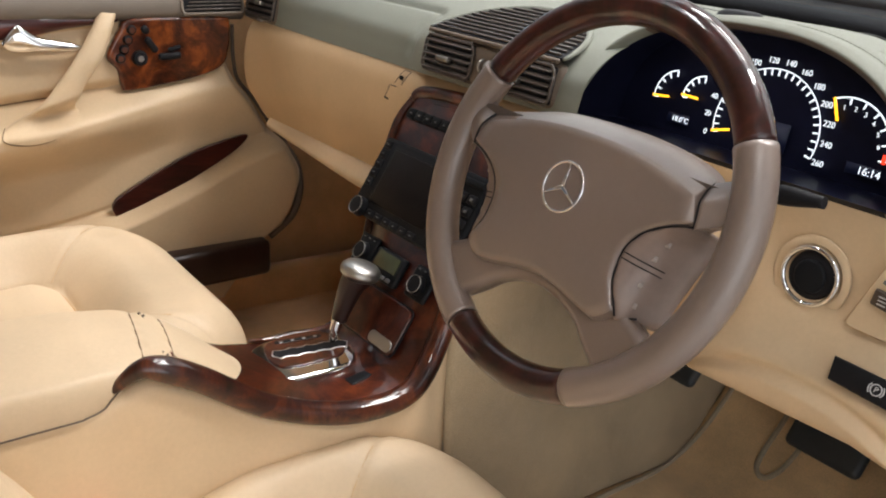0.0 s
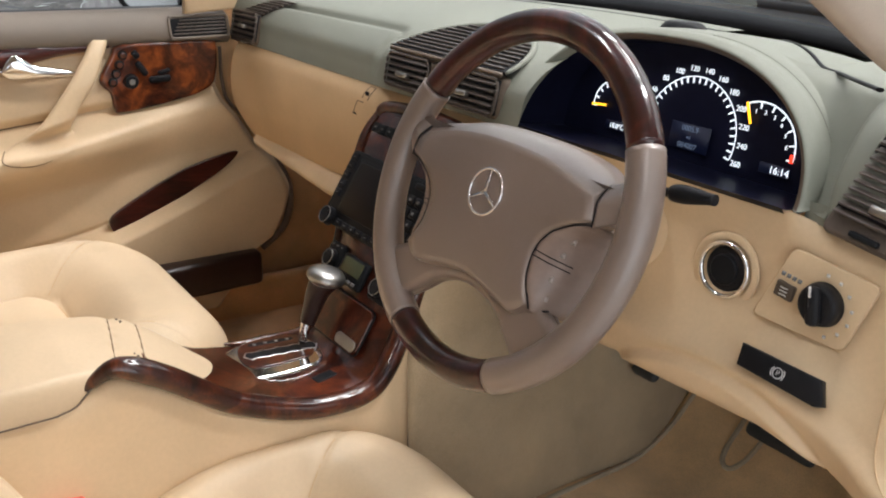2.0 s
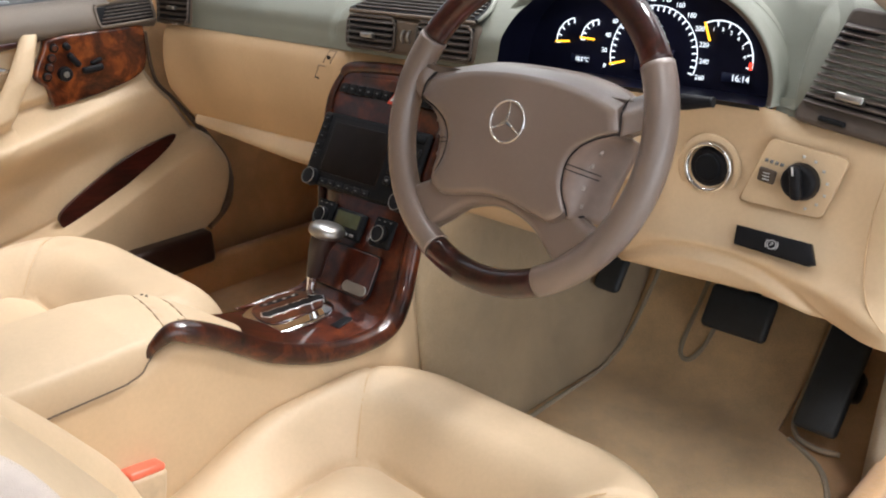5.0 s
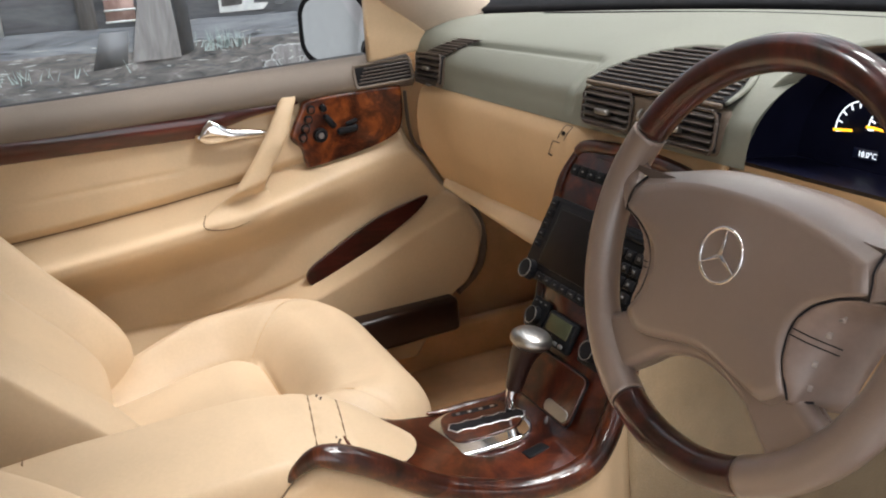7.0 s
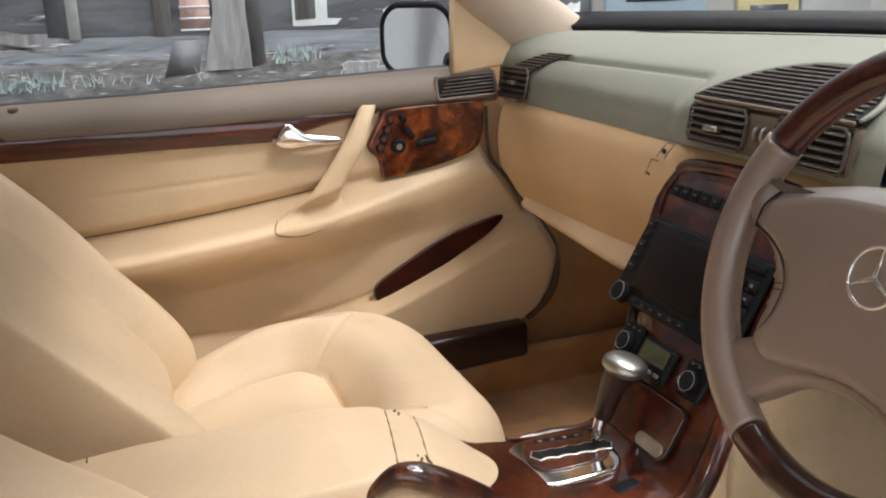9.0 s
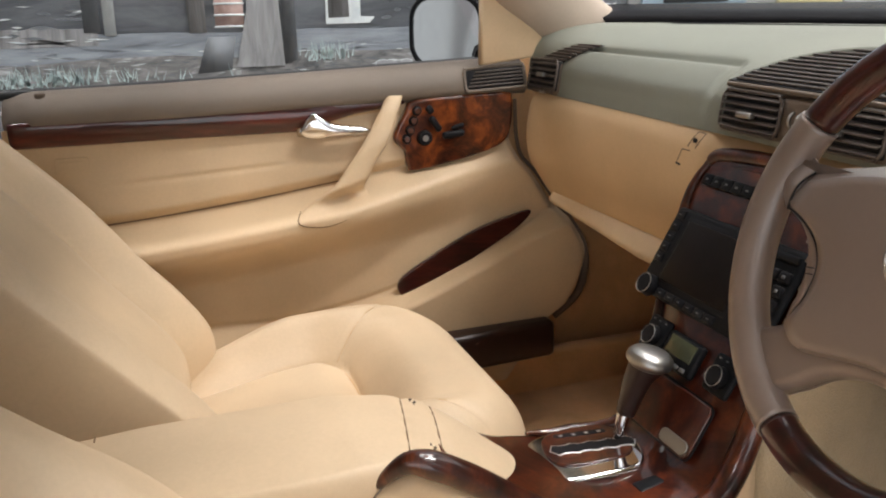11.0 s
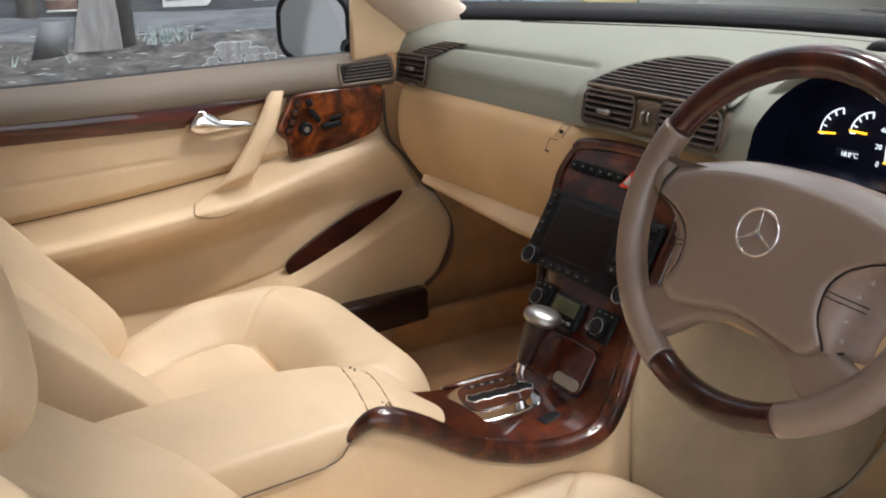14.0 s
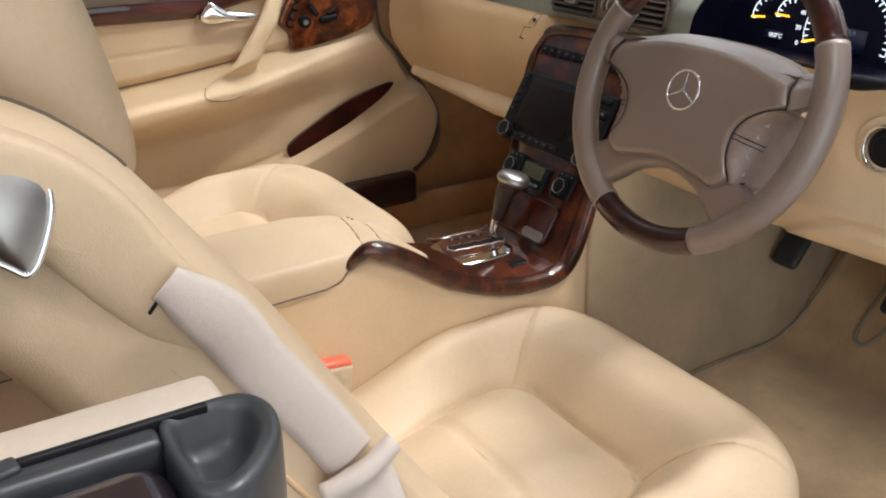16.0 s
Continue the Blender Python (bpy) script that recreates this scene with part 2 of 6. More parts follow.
def slab(outline, h, r=0.002, m=None, seg=2):
    """A flat plate: a closed outline in the xy plane, h thick upwards, with its upper edge rounded."""
    bm = bmesh.new()
    base = bm.faces.new([bm.verts.new((x, y, 0)) for x, y in outline])
    if base.calc_area() and base.normal.z < 0:
        base.normal_flip()
    bm.normal_update()
    if bm.faces[:][0].normal.z < 0:
        bmesh.ops.reverse_faces(bm, faces=bm.faces)
    up = bmesh.ops.extrude_face_region(bm, geom=list(bm.faces))
    vs = [g for g in up["geom"] if isinstance(g, bmesh.types.BMVert)]
    bmesh.ops.translate(bm, vec=(0, 0, h), verts=vs)
    bmesh.ops.recalc_face_normals(bm, faces=bm.faces)
    if r:
        top = set(vs)
        es = [e for e in bm.edges if e.verts[0] in top and e.verts[1] in top]
        bmesh.ops.bevel(bm, geom=es, offset=r, segments=seg, affect="EDGES", profile=0.5)
    for fc in bm.faces:
        fc.smooth = len(fc.verts) < 6
    if m:
        bm.transform(m)
    return bm


def rounded(w, h, r, n=6, cx=0.0, cy=0.0):
    """The outline of a rounded rectangle."""
    out = []
    for sx, sy, a0 in ((1, 1, 0), (-1, 1, 90), (-1, -1, 180), (1, -1, 270)):
        for i in range(n + 1):
            a = radians(a0 + 90 * i / n)
            out.append((cx + sx * (w / 2 - r) + r * math.cos(a), cy + sy * (h / 2 - r) + r * math.sin(a)))
    return out


def smooth_outline(pts, n=48):
    """A closed smooth outline through pts."""
    k = len(pts)
    out = []
    for i in range(n):
        t = i * k / n
        j, s = int(t), t - int(t)
        p = [Vector(pts[(j + d) % k]) for d in (-1, 0, 1, 2)]
        q = 0.5 * (2 * p[1] + (p[2] - p[0]) * s + (2 * p[0] - 5 * p[1] + 4 * p[2] - p[3]) * s * s + (3 * p[1] - p[0] - 3 * p[2] + p[3]) * s ** 3)
        out.append((q.x, q.y))
    return out


def round_poly(pts, r, n=5):
    """A closed outline with straight sides and corners rounded over a length r."""
    out = []
    for i, p in enumerate(pts):
        p, a, b = Vector(p), Vector(pts[i - 1]), Vector(pts[(i + 1) % len(pts)])
        q0, q1 = p + (a - p).normalized() * r, p + (b - p).normalized() * r
        for k in range(n + 1):
            t = k / n
            q = q0 * (1 - t) ** 2 + p * 2 * t * (1 - t) + q1 * t * t
            out.append((q.x, q.y))
    return out


def joined(*bms):
    out = bmesh.new()
    for b in bms:
        me = bpy.data.meshes.new("tmp")
        b.to_mesh(me)
        b.free()
        out.from_mesh(me)
        bpy.data.meshes.remove(me)
    return out


def part(name, bm, material, parent=None, label="", m=None, thick=0.0):
    """Links a bmesh as one mesh object, under a thing or a part when one is given."""
    me = bpy.data.meshes.new(name)
    if m:
        bm.transform(m)
    bm.to_mesh(me)
    bm.free()
    me.materials.append(material)
    ob = new(name, me)
    if thick:
        md = ob.modifiers.new("thickness", "SOLIDIFY")
        md.thickness, md.offset = thick, -1
    if parent:
        ob.parent = parent
    if label:
        ob["label"] = label
    return ob


def thing(name, label, category, group="", kind="", bm=None, material=None, thick=0.0):
    ob = part(name, bm, material, thick=thick) if bm else new(name)
    return tagged(ob, label, category, group, kind)


def words(name, text, size, material, m, parent, align="CENTER"):
    """Raised lettering, as a mesh."""
    cu = bpy.data.curves.new(name, "FONT")
    cu.body, cu.size, cu.extrude, cu.align_x, cu.align_y = text, size, 0.0002, align, "CENTER"
    tmp = bpy.data.objects.new("tmp", cu)
    scene.collection.objects.link(tmp)
    me = bpy.data.meshes.new_from_object(tmp.evaluated_get(bpy.context.evaluated_depsgraph_get()))
    bpy.data.objects.remove(tmp)
    bpy.data.curves.remove(cu)
    me.transform(m)
    me.materials.append(material)
    ob = new(name, me)
    ob.parent = parent
    return ob


def plane_frame(origin, right, up):
    """A pose with x to the right and y up in a face, z out of it."""
    r, u = Vector(right).normalized(), Vector(up).normalized()
    n = r.cross(u)
    return Matrix(((r.x, u.x, n.x, origin[0]), (r.y, u.y, n.y, origin[1]), (r.z, u.z, n.z, origin[2]), (0, 0, 0, 1)))


def at(frame_m, x, y, z=0.0, turn=0.0):
    return frame_m @ pose(x, y, z, 0, 0, turn)


# ---------------------------------------------------------------- garage
CONCRETE = plain("concrete", (0.40, 0.385, 0.36), 0.8, 0, 0.25, 3)
PLASTER = plain("white_wall", (0.62, 0.63, 0.64), 0.8, 0, 0.05, 2)
CEIL = plain("ceiling_paint", (0.5, 0.5, 0.5), 0.9, 0, 0.05, 2)
MW, MF, MB, MR = -2.2, 4.2, -5.0, 4.5  # mural wall, front wall, back wall, right wall
CH = 6.0  # ceiling height

tagged(part("ground", rbox(MR - MW + 0.4, MF - MB + 0.4, 0.1, 0, m=pose((MR + MW) / 2, (MF + MB) / 2, -0.05)), CONCRETE), "grey concrete workshop floor", "floor", kind="structure")
tagged(part("wall_front", rbox(MR - MW + 0.4, 0.2, CH, 0, m=pose((MR + MW) / 2, MF + 0.1, CH / 2)), PLASTER), "white painted workshop wall", "wall", kind="structure")
# the back wall has a doorway open to daylight
BX0, BX1, BZ = -2.0, -0.95, 2.1
wb = tagged(part("wall_back", rbox(MR + 0.2 - BX1, 0.2, CH, 0, m=pose((MR + 0.2 + BX1) / 2, MB - 0.1, CH / 2)), PLASTER), "white painted workshop wall with an open doorway", "wall", kind="structure")
part("wall_pier", rbox(BX0 - MW + 0.2, 0.2, CH, 0, m=pose((BX0 + MW - 0.2) / 2, MB - 0.1, CH / 2)), PLASTER, wb)
part("wall_lintel", rbox(BX1 - BX0, 0.2, CH - BZ, 0, m=pose((BX0 + BX1) / 2, MB - 0.1, (CH + BZ) / 2)), PLASTER, wb)
area_lamp("rear_doorway_daylight", pose((BX0 + BX1) / 2, MB - 0.05, BZ / 2, 90), BX1 - BX0, BZ, 3.5, (0.95, 0.97, 1.0))
# the right wall is out of view; its wide opening is added to let in side light
DY0, DY1, DZ = -3.4, 0.2, 2.5
wr = tagged(part("wall_right", rbox(0.2, DY0 - MB, CH, 0, m=pose(MR + 0.1, (DY0 + MB) / 2, CH / 2)), PLASTER), "white painted workshop wall with an open doorway", "wall", kind="structure")
part("wall_pier", rbox(0.2, MF - DY1, CH, 0, m=pose(MR + 0.1, (DY1 + MF) / 2, CH / 2)), PLASTER, wr)
part("wall_lintel", rbox(0.2, DY1 - DY0, CH - DZ, 0, m=pose(MR + 0.1, (DY0 + DY1) / 2, (CH + DZ) / 2)), PLASTER, wr)
# fill from the side, sized and powered to suit the cabin
area_lamp("added_side_daylight", plane_frame((MR - 0.02, (DY0 + DY1) / 2, DZ / 2), (0, -1, 0), (0, 0, 1)) @ pose(0, 0, 0, 180), DY1 - DY0, DZ, 66, (0.94, 0.97, 1.0))
tagged(part("ceiling", rbox(MR - MW + 0.4, MF - MB + 0.4, 0.2, 0, m=pose((MR + MW) / 2, (MF + MB) / 2, CH + 0.1)), CEIL), "pale workshop ceiling", "ceiling", kind="structure")


def tube_light(x, y, length, turn, watts):
    """An added, unseen ceiling fitting: white tray, two glowing tubes, and its light."""
    m = pose(x, y, CH - 0.075, 0, 0, turn)
    ob = thing("unseen_ceiling_light", "unseen white twin-tube ceiling light added to light the car", "lamp", "workshop lights")
    part("tray", rbox(0.60, length, 0.05, 0.01, m=m @ pose(0, 0, 0.045)), PLASTER, ob)
    for dx in (-0.18, 0.18):
        part("tube", tube([m @ Vector((dx, -length / 2 + 0.03, 0)), m @ Vector((dx, 0, 0)), m @ Vector((dx, length / 2 - 0.03, 0))], 0.013, 6, 10), TUBEGLOW, ob)
    area_lamp("tube_light_lamp", m @ pose(0, 0, -0.03), 0.58, length, watts, (1.0, 0.965, 0.95))


TUBEGLOW = glowing("tube_glow", (1.0, 0.97, 0.92), 9.0)
# fittings out of view, placed and powered to balance the cabin's light
for lx, ly, tn, w in ((3.6, -3.2, 0, 105), (3.6, 1.6, 0, 40), (0.2, 2.6, 90, 110), (0.1, 1.2, 90, 45), (-2.0, -2.0, 0, 118), (-1.5, 2.5, 0, 95), (0.3, -4.2, 90, 30), (1.8, 2.3, 0, 270)):
    tube_light(lx, ly, 1.8, tn, w)


# a small table by the back doorway
TABLE = plain("table_wood", (0.16, 0.085, 0.04), 0.45, scale=14)
table = thing("side_table", "small brown wooden table near the back doorway", "table")
part("tabletop", rbox(0.80, 0.55, 0.035, 0.008, m=pose(-1.05, -3.9, 0.74)), TABLE, table)
for dx, dy in ((-0.35, -0.22), (0.35, -0.22), (-0.35, 0.22), (0.35, 0.22)):
    part("leg", rbox(0.05, 0.05, 0.72, 0.006, m=pose(-1.05 + dx, -3.9 + dy, 0.36)), TABLE, table)

# the mural: a grey painted street scene on the side wall
def painted(name, c1, c2, scale, stretch=(1, 1, 1), c3=None):
    m, nt, b = nodes_of(name)
    n = noise_tex(nt, scale, 7, 0.65, 0.6, stretch)
    stops = [(0.32, c1), (0.6, c2)] + ([(0.72, c3)] if c3 else [])
    nt.links.new(ramp(nt, n, stops), b.inputs["Base Color"])
    b.inputs["Roughness"].default_value = 0.7
    return m


M_SKY = painted("mural_far", (0.165, 0.182, 0.212), (0.40, 0.43, 0.485), 4, (1, 0.6, 3))
M_ROAD = painted("mural_road", (0.182, 0.203, 0.238), (0.350, 0.385, 0.433), 6, (1, 0.5, 4))
M_EARTH = painted("mural_earth", (0.077, 0.081, 0.089), (0.280, 0.273, 0.274), 16, (1, 0.7, 2), (0.588, 0.602, 0.634))
M_PALE = painted("mural_pale", (0.532, 0.588, 0.649), (0.812, 0.850, 0.850), 8, (1, 1, 0.5))
M_TRUNK = painted("mural_trunk", (0.154, 0.154, 0.159), (0.364, 0.364, 0.382), 9, (1, 3, 0.4))
M_SHADE = painted("mural_shade", (0.095, 0.105, 0.118), (0.20, 0.215, 0.24), 7, (1, 1, 0.6))
M_GRASS = painted("mural_grass", (0.33, 0.44, 0.46), (0.66, 0.80, 0.81), 20)
M_WARM = painted("mural_warm", (0.308, 0.182, 0.159), (0.588, 0.420, 0.389), 12)
mural = tagged(part("wall_left", rbox(0.2, MF - MB, CH, 0, m=pose(MW - 0.1, (MF + MB) / 2, CH / 2)), M_SKY), "workshop wall painted with a grey street mural", "mural", kind="structure")


def paint_patch(outline, mat, lift, name="painted_shape"):
    """A flat shape of the mural, on the wall's face; its outline in y and z."""
    part(name, slab(outline, 0.0015, 0, plane_frame((MW + 0.0005 + 0.002 * lift, 0, 0), (0, 1, 0), (0, 0, 1))), mat, mural)


rng = random.Random(5)


def wavy(y0, y1, ztop, zbot, amp, n=40):
    top = [(y0 + (y1 - y0) * i / n, ztop + amp * rng.uniform(-1, 1)) for i in range(n + 1)]
    return top + [(y1, zbot), (y0, zbot)]


paint_patch(wavy(-4.9, 4.1, 0.93, 0.0, 0.006), M_ROAD, 1)
paint_patch(wavy(-4.9, 4.1, 0.855, 0.0, 0.01), M_EARTH, 2)
paint_patch(wavy(-1.6, -0.62, 0.955, 0.90, 0.004), M_TRUNK, 2, "painted_bench")
paint_patch([(-0.60, 0.93), (-0.565, 0.93), (-0.565, 1.6), (-0.60, 1.6)], M_PALE, 3, "painted_post")
paint_patch([(-0.66, 0.94), (-0.61, 0.94), (-0.61, 1.6), (-0.66, 1.6)], M_SHADE, 3, "painted_post")
paint_patch([(-0.345, 0.93), (-0.29, 0.93), (-0.30, 1.6), (-0.365, 1.6)], M_TRUNK, 3, "painted_post")
paint_patch([(-0.33, 0.80), (-0.22, 0.81), (-0.20, 0.915), (-0.29, 0.915)], M_SHADE, 3, "painted_shade")
paint_patch([(-0.262, 0.945), (-0.170, 0.945), (-0.170, 1.06), (-0.262, 1.06)], M_WARM, 3, "painted_can")
for k in range(4):
    paint_patch([(-0.265, 0.943 + 0.036 * k), (-0.167, 0.943 + 0.036 * k), (-0.167, 0.950 + 0.036 * k), (-0.265, 0.950 + 0.036 * k)], M_PALE, 4, "painted_band")
paint_patch([(-0.205, 0.815), (-0.045, 0.815), (-0.055, 1.0), (-0.045, 1.6), (-0.165, 1.6), (-0.160, 1.0)], M_TRUNK, 5, "painted_trunk")
paint_patch([(-0.047, 0.82), (-0.002, 0.835), (-0.005, 1.6), (-0.047, 1.6)], M_SHADE, 5, "painted_trunk_side")
paint_patch([(0.10, 0.945), (0.25, 0.945), (0.27, 0.965), (0.22, 0.968), (0.23, 1.6), (0.11, 1.6)], M_PALE, 3, "painted_column")
paint_patch([(0.11, 0.965), (0.18, 0.968), (0.17, 1.6), (0.11, 1.6)], M_TRUNK, 4, "painted_column_shade")
paint_patch(wavy(0.42, 1.2, 0.99, 0.955, 0.01), M_PALE, 3, "painted_rocks")


def grass_tuft(y, z, n, spread, h):
    bm = bmesh.new()
    for _ in range(n):
        y0 = y + rng.gauss(0, spread)
        hh, lean, w = h * rng.uniform(0.4, 1.0), rng.uniform(-0.02, 0.02), rng.uniform(0.001, 0.003)
        z0 = z + rng.uniform(-0.012, 0.012)
        bm.faces.new([bm.verts.new((MW + 0.0125, yy, zz)) for yy, zz in ((y0 - w, z0), (y0 + w, z0), (y0 + lean, z0 + hh))])
    part("painted_grass", bm, M_GRASS, mural)


grass_tuft(-0.82, 0.79, 220, 0.17, 0.060)
grass_tuft(-1.2, 0.79, 120, 0.16, 0.05)
grass_tuft(0.10, 0.835, 50, 0.04, 0.07)
for k in range(46):  # outlined stones and scattered pebbles
    big = k < 22
    y = 0.36 + 0.05 * (k % 6 - 2.5) * (1 - 0.16 * (k // 6)) + rng.uniform(-0.006, 0.006) if big else rng.uniform(-1.3, 1.4)
    z = 0.735 + 0.024 * (k // 6) + rng.uniform(-0.003, 0.003) if big else rng.uniform(0.66, 0.80)
    r = rng.uniform(0.024, 0.029) if big else rng.uniform(0.006, 0.02)
    pts = [(y + r * rng.uniform(0.75, 1.1) * math.cos(a), z + (0.62 if big else 0.35) * r * rng.uniform(0.8, 1.1) * math.sin(a)) for a in (2 * math.pi * i / 9 for i in range(9))]
    inner = [(y + 0.84 * (a - y), z + 0.82 * (b - z)) for a, b in pts]
    paint_patch(pts, M_PALE, 4 + 0.02 * k, "painted_stone")
    paint_patch(inner, M_TRUNK, 4.8 + 0.02 * k, "painted_stone_face")

def strokes(name, mat, n, ya, yb, za, zb, length, width, lift):
    """Loose brush strokes over a stretch of the mural, in one mesh."""
    bm = bmesh.new()
    for _ in range(n):
        y0, z0 = rng.uniform(ya, yb), rng.uniform(za, zb)
        ln, w, tilt = length * rng.uniform(0.3, 1.0), width * rng.uniform(0.4, 1.0), rng.uniform(-0.12, 0.12)
        bm.faces.new([bm.verts.new((MW + lift, yy, zz)) for yy, zz in ((y0, z0), (y0 + 0.5 * ln, z0 - w + 0.5 * ln * tilt), (y0 + ln, z0 + ln * tilt), (y0 + 0.5 * ln, z0 + w + 0.5 * ln * tilt))])
    ob = part(name, bm, mat, mural)
    ob["kind"] = "stuff"


strokes("painted_stroke", M_PALE, 260, -1.9, 1.35, 0.66, 0.88, 0.055, 0.0022, 0.0068)
strokes("painted_stroke", M_SHADE, 320, -1.9, 1.35, 0.64, 0.87, 0.07, 0.0045, 0.0063)
strokes("painted_stroke", M_SKY, 120, -1.9, 1.35, 0.86, 0.93, 0.16, 0.003, 0.0060)
strokes("painted_stroke", M_SHADE, 60, -2.2, -0.65, 0.90, 1.02, 0.10, 0.009, 0.0075)
strokes("painted_stroke", M_PALE, 60, -2.2, -0.65, 0.90, 1.04, 0.07, 0.003, 0.0078)
strokes("painted_stroke", M_SHADE, 70, 0.25, 1.3, 0.95, 1.15, 0.05, 0.012, 0.0075)

# enamel signs and shelving along the front wall
SIGNBLUE = plain("sign_blue", (0.32, 0.42, 0.52), 0.4, 0, 0.1, 5)
SIGNGREY = plain("sign_grey", (0.42, 0.43, 0.44), 0.4, 0, 0.2, 5)
SIGNYEL = plain("sign_yellow", (0.62, 0.55, 0.30), 0.4, 0, 0.1, 5)
INK = plain("sign_ink", (0.03, 0.035, 0.05), 0.5)


def sign(x, z, w, h, mat, lines, label):
    m = plane_frame((MW + 0.035, x, z), (0, 1, 0), (0, 0, 1))
    ob = thing("sign", label, "sign", "wall signs")
    part("plate", rbox(w, h, 0.02, 0.004, m=m), mat, ob)
    for text, yy, size in lines:
        if text:
            words("lettering", text, size, INK, m @ pose(0, yy, 0.0115), ob)
        else:
            part("bar", rbox(w * 0.62, size, 0.002, 0, m=m @ pose(0, yy, 0.0112)), INK, ob)
    return ob


sign(1.52, 1.14, 0.46, 0.62, SIGNBLUE, [("OIL", -0.235, 0.10), ("", -0.12, 0.07), ("", 0.1, 0.12)], "pale blue enamel oil sign on the wall")
sign(2.06, 1.17, 0.31, 0.62, SIGNYEL, [("", -0.24, 0.05), ("", 0.0, 0.09)], "yellow enamel sign on the wall")
sign(2.42, 1.2, 0.38, 0.9, SIGNGREY, [("", 0.1, 0.1)], "grey metal sign on the wall")
part("white_wall_face", rbox(0.02, 2.94, 3.15, 0, m=pose(MW + 0.008, 2.72, 1.6)), PLASTER, mural)

# ---------------------------------------------------------------- car shell
body = thing("car_body", "dark coupe body shell with beige lined pillars and roof", "car")


def base_y(x):
    return 0.62 - 0.70 * x * x


def screen_pt(u, v):
    x = -0.66 + 1.32 * u
    x *= 1 - 0.14 * v
    yb = base_y(x) + 0.06
    return (x, yb + (-0.22 - 0.10 * x * x - yb) * v, 0.975 + 0.385 * v + 0.03 * math.sin(math.pi * u) * v)


ws = part("windscreen", sheet(screen_pt, 24, 10), GLASS, body)
ws.visible_shadow = False
LINING = plain("roof_lining", (0.60, 0.50, 0.38), 0.9, 0, 0.05, 200)


def roof_pt(u, v):
    x = -0.60 + 1.2 * u
    return (x, -0.20 - 1.35 * v, 1.385 + 0.045 * math.sin(math.pi * u) - 0.05 * v * v - 0.05 * (2 * u - 1) ** 4)


part("roof_skin", sheet(lambda u, v: Vector(roof_pt(u, v)) + Vector((0.06 * (2 * u - 1), 0.02 - 0.1 * v, 0.034)), 24, 16), PAINT, body, "dark painted roof", thick=0.003)
part("roof", sheet(roof_pt, 24, 16), LINING, body, "beige cloth roof lining", thick=-0.03)
for sx in (-1, 1):
    pil = [(sx * 0.725, 0.36, 0.915), (sx * 0.715, 0.265, 0.98), (sx * 0.69, 0.13, 1.08), (sx * 0.65, -0.04, 1.22), (sx * 0.62, -0.20, 1.335), (sx * 0.61, -0.36, 1.385)]
    if sx > 0:
        pil = [(0.725, 0.36, 0.950), (0.692, 0.265, 1.004), (0.645, 0.13, 1.078), (0.600, -0.04, 1.19), (0.592, -0.20, 1.32), (0.605, -0.36, 1.385)]
    part("pillar", tube(pil, lambda t: (0.074 if sx < 0 else 0.060) - (0.036 if sx < 0 else 0.022) * t, 32, 20, flat=0.6, up=(sx * 1.0, 0.1, 0.2)), QTRIM, body, "beige trimmed windscreen pillar")
    rail = [(sx * 0.61, -0.35, 1.385), (sx * 0.61, -0.8, 1.37), (sx * 0.62, -1.3, 1.30), (sx * 0.68, -1.7, 1.1)]
    part("roof_rail", tube(rail, 0.04, 24, 12), TAN2, body)
# cowl and wipers seen through the windscreen
part("cowl", sheet(lambda u, v: (-0.75 + 1.5 * u, base_y(-0.75 + 1.5 * u) + 0.02 + 0.22 * v, 0.974 + 0.022 * math.sin(math.pi * v)), 24, 6), BLACK, body, thick=-0.02)
part("wiper", tube([(0.62, 0.44, 1.005), (0.3, 0.66, 1.012), (-0.05, 0.74, 1.008)], 0.013, 16, 8), BLACK, body)
part("bonnet", sheet(lambda u, v: (-0.8 + 1.6 * u, base_y(-0.8 + 1.6 * u) * (1 - v) + 0.24 * (1 - v) + 2.0 * v, 0.955 - 0.13 * v * v - 0.12 * (2 * u - 1) ** 4), 20, 12), PAINT, body, thick=-0.02)
part("firewall", sheet(lambda u, v: (-0.78 + 1.56 * u, 0.82 + 0.02 * v, 0.35 + 0.62 * v), 3, 3), CARPET, body, "carpeted footwell bulkhead", thick=-0.02)
for sx in (-1, 1):
    part("kick_panel", sheet(lambda u, v: (sx * (0.745 + 0.02 * v) - (0.05 if sx > 0 else 0), (0.43 if sx > 0 else 0.16) + (0.48 if sx > 0 else 0.75) * u, 0.2 + 0.72 * v), 3, 3), CARPETG if sx > 0 else CARPET, body, "carpeted kick panel", thick=0.02)
    part("sill_carpet", rbox(0.035, 1.75, 0.15, 0.012, 3, pose(sx * 0.709, -0.06, 0.262)), CARPET, body, "carpeted inner sill")
    part("sill", rbox(0.16, 2.1, 0.16, 0.03, m=pose(sx * 0.79, -0.55, 0.22)), PAINT, body)
part("rear_bulkhead", sheet(lambda u, v: (-0.75 + 1.5 * u, -1.75 + 0.15 * v, 0.25 + 0.75 * v), 3, 3), TAN2, body, thick=-0.02)
part("boot_lid", sheet(lambda u, v: (-0.8 + 1.6 * u, -1.72 - 0.95 * v, 0.985 - 0.06 * v * v - 0.10 * (2 * u - 1) ** 4), 20, 10), PAINT, body, "dark painted boot lid", thick=-0.02)
